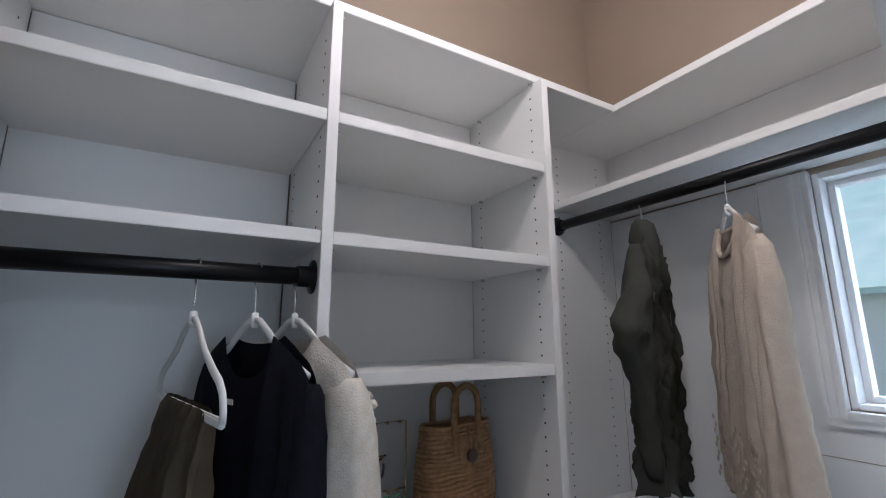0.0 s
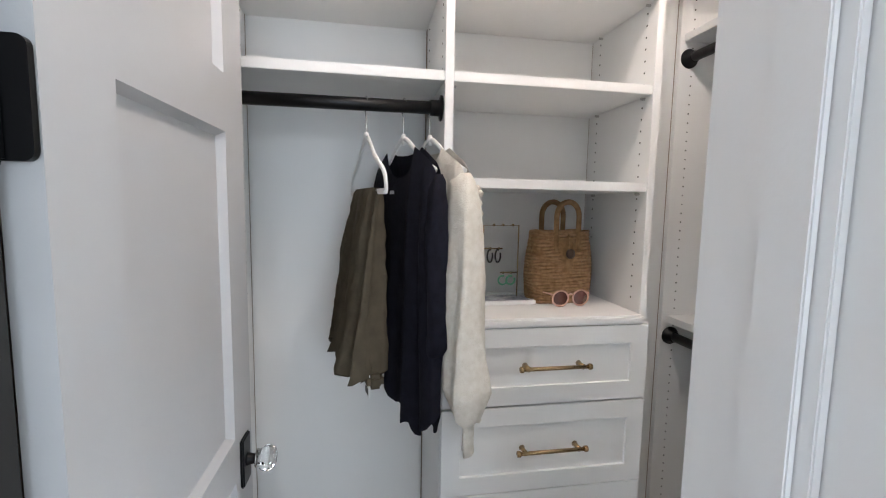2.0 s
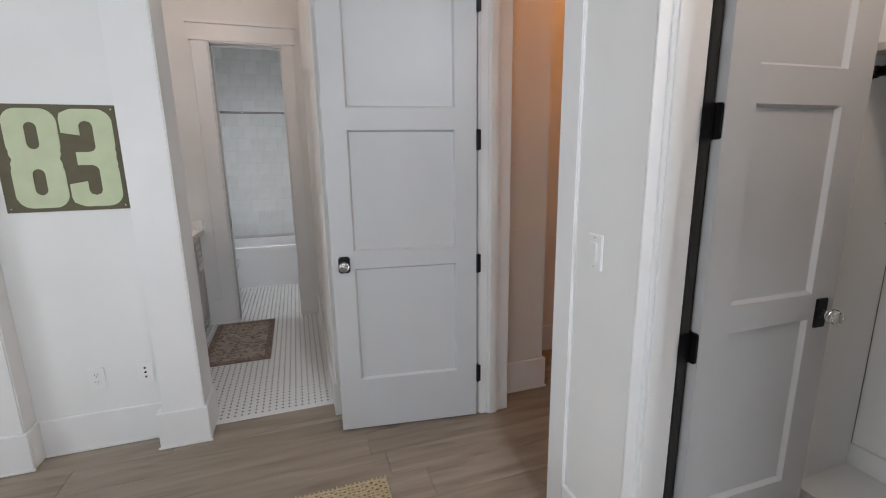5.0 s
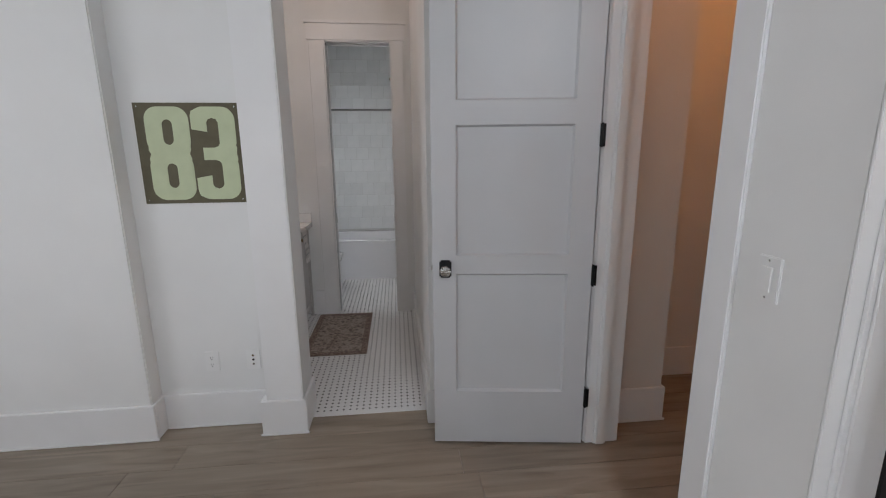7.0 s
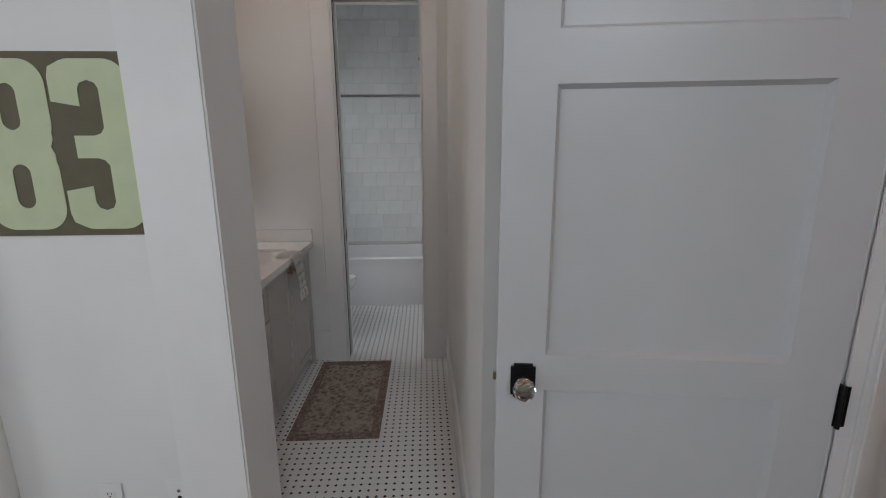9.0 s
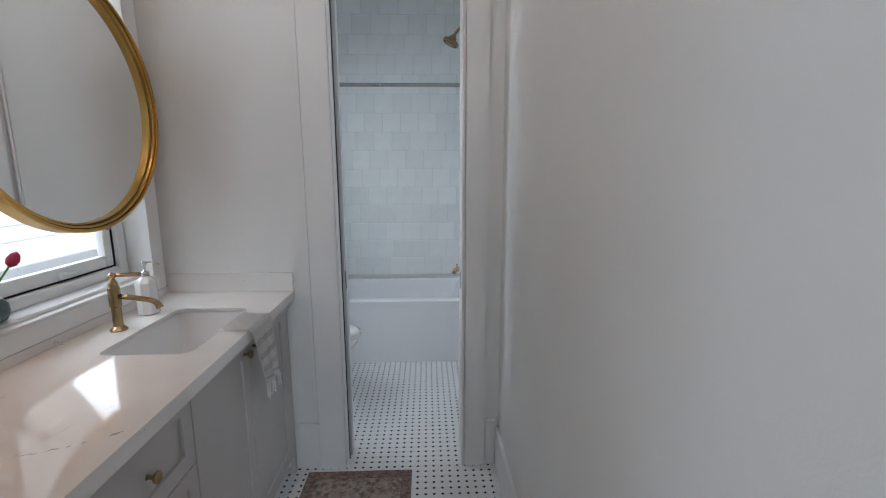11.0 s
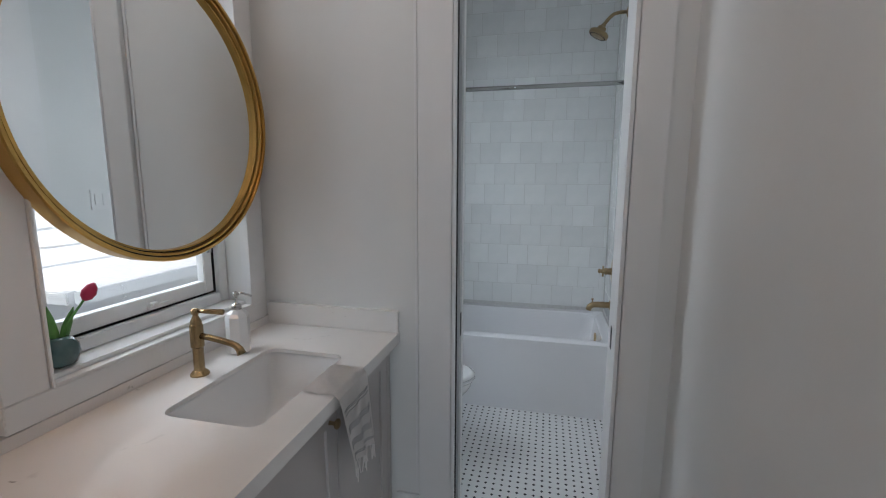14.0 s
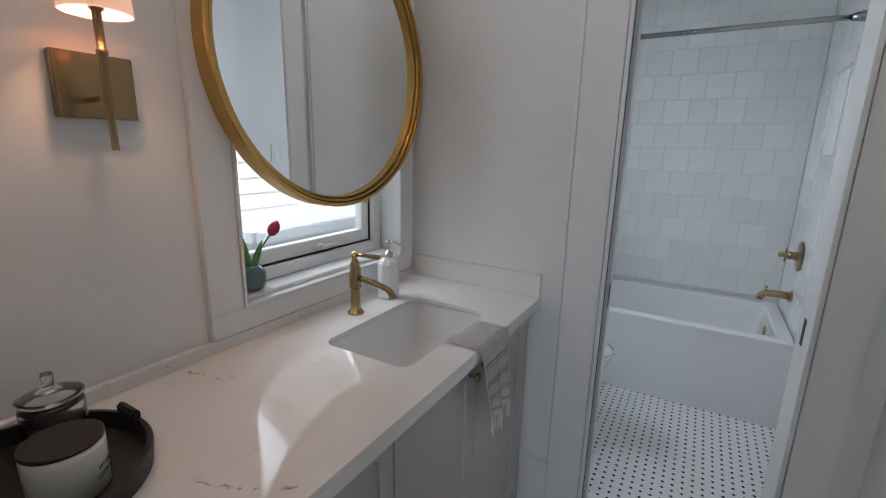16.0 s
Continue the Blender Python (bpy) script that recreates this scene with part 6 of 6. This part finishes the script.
planks = wf
y = 3.045 - 0.185
while y > -2.95:
    x = -2.95 - rnd.random() * 1.0
    end = 3.10 if y > 1.70 else (2.94 if y > -0.35 else 1.68)
    while x < end - 0.02:
        ln = rnd.choice((1.2, 1.6, 2.0))
        a, b = max(x, -2.95), min(x + ln, end)
        if b - a > 0.05:
            instance("plank", plank(b - a), planks, pose(a, y, 0.0))
        x += ln
    y -= 0.185
hb = bpy.data.objects["floor_hall_base"]
for i, yy in enumerate((3.0475, 3.2325)):
    instance("plank", plank(1.25), hb, pose(1.84, yy, 0))
struct("threshold", B(0.186, 0.871, 3.0455, 3.062, -0.012, 0.0015, bev=0.001), FTILE, "thin white threshold between oak and mosaic", "threshold")

# mosaic floor: eight-sided white tiles with small grey squares between their corners
P, G, C = 0.0380, 0.0006, 0.0094
verts, faces, dv, df = [], [], [], []
x0, x1, y0, y1 = -0.62, 0.888, 3.063, 6.0
nx, ny = int((x1 - x0) / P), int((y1 - y0) / P)
for i in range(nx):
    for j in range(ny):
        cx, cy = x0 + (i + 0.5) * P, y0 + (j + 0.5) * P
        if cy < 4.79 and cx < -0.16:
            continue
        h = P / 2 - G / 2
        k = len(verts)
        z = 0.0 + 0.0002 * ((i * 7 + j * 13) % 5) / 5
        for a, b in ((h, -h + C), (h, h - C), (h - C, h), (-h + C, h), (-h, h - C), (-h, -h + C), (-h + C, -h), (h - C, -h)):
            verts.append((cx + a, cy + b, z))
        faces.append(tuple(range(k, k + 8)))
        verts += [(vx, vy, -0.001) for vx, vy, vz in verts[k:k + 8]]
        for q in range(8):
            faces.append((k + q, k + 8 + q, k + 8 + (q + 1) % 8, k + (q + 1) % 8))
        k = len(dv)
        d = C - 0.0012
        ax, ay = cx + P / 2, cy + P / 2
        dv += [(ax + d, ay, 0.0), (ax, ay + d, 0.0), (ax - d, ay, 0.0), (ax, ay - d, 0.0)]
        df.append((k, k + 1, k + 2, k + 3))
fb_ = bpy.data.objects["floor_bathroom"]
for nm, vv, ff, mm, lab in (("mosaic_tiles", verts, faces, FTILE, "small white mosaic tiles"), ("mosaic_dots", dv, df, FDOT, "small grey mosaic dots")):
    me = bpy.data.meshes.new(nm)
    me.from_pydata(vv, [], ff)
    me.materials.append(mm)
    o = new(nm, me)
    o.parent = fb_
    tagged(o, lab, kind="stuff")


def tile_mesh(w, h):
    bm = B(-w / 2, w / 2, -0.008, 0, -h / 2, h / 2)
    bmesh.ops.bevel(bm, geom=[e for e in bm.edges if all(v.co.y < -0.0079 for v in e.verts)], offset=0.0015, segments=1, affect='EDGES')
    me = bpy.data.meshes.new("tile")
    bm.to_mesh(me)
    bm.free()
    me.materials.append(TILE)
    return me


TS, TH = 0.1525, 0.1545
full, half = tile_mesh(TS - 0.002, TH - 0.002), None
cache = {}


def cut(w):
    k = round(w, 3)
    if k not in cache:
        cache[k] = tile_mesh(k - 0.002, TH - 0.002)
    return cache[k]


back = struct("tiled_wall_back", B(WXI - 0.011, 0.904, 6.7045, 6.7115, 0.4, H), GROUT, "glossy white square tiles in staggered rows", "tiled wall")
wet = struct("tiled_wall_wet", boxes([(0.8975, 0.9045, 5.957, 6.060, 0, H), (0.8975, 0.9045, 6.365, 6.7035, 0, H), (0.8975, 0.9045, 6.06, 6.365, 0, 1.397), (0.8975, 0.9045, 6.06, 6.365, 1.823, H)]), GROUT, "glossy white square tiles beside the tub", "tiled wall")
endw = struct("tiled_wall_end", B(WXI - 0.0115, WXI - 0.006, 5.957, 6.7035, 0, H), GROUT, "glossy white square tiles at the tub end", "tiled wall")
rowz = 0.660 - TH
k = 0
z = rowz + TH / 2
while z + TH / 2 < H:
    off = (0.0, 0.5, 0.25, 0.75, 0.1, 0.6)[(k * 5 + 2) % 6] * TS
    x = WXI - TS + off + 0.03
    while x < 0.892:
        a, b = max(x, WXI - 0.004), min(x + TS, 0.8925)
        if b - a > 0.015:
            t_ = instance("tile", cut(b - a), back, pose((a + b) / 2, 6.7108 + rnd.uniform(-0.0004, 0.0003), z, rnd.uniform(-0.22, 0.22), 0, rnd.uniform(-0.2, 0.2)))
        x += TS
    for wall_, sgn, xx in ((wet, -1, 0.9040), (endw, 1, WXI - 0.0124)):
        yy = 5.957 - TS + off
        while yy < 6.69:
            a, b = max(yy, 5.957), min(yy + TS, 6.694)
            if wall_ is wet and z - TH / 2 < 1.80 and z + TH / 2 > 1.42:
                if a < 6.06 < b:
                    b = 6.06
                elif a < 6.365 < b:
                    a = 6.365
                elif a >= 6.06 and b <= 6.365:
                    b = a
            if b - a > 0.015:
                instance("tile", cut(b - a), wall_, pose(xx + rnd.uniform(-0.0004, 0.0004), (a + b) / 2, z, 0, 0, -90 if sgn < 0 else 90))
            yy += TS
    z += TH
    k += 1
ob = struct("niche_lining", boxes([(0.8905, 0.9045, 6.06, 6.07, 1.40, 1.82), (0.8905, 0.9045, 6.355, 6.365, 1.40, 1.82), (0.8905, 0.9045, 6.0705, 6.3545, 1.40, 1.41), (0.8905, 0.9045, 6.0705, 6.3545, 1.81, 1.82)], bev=0.001), FTILE, "slim white edging round the shower niche", "niche")
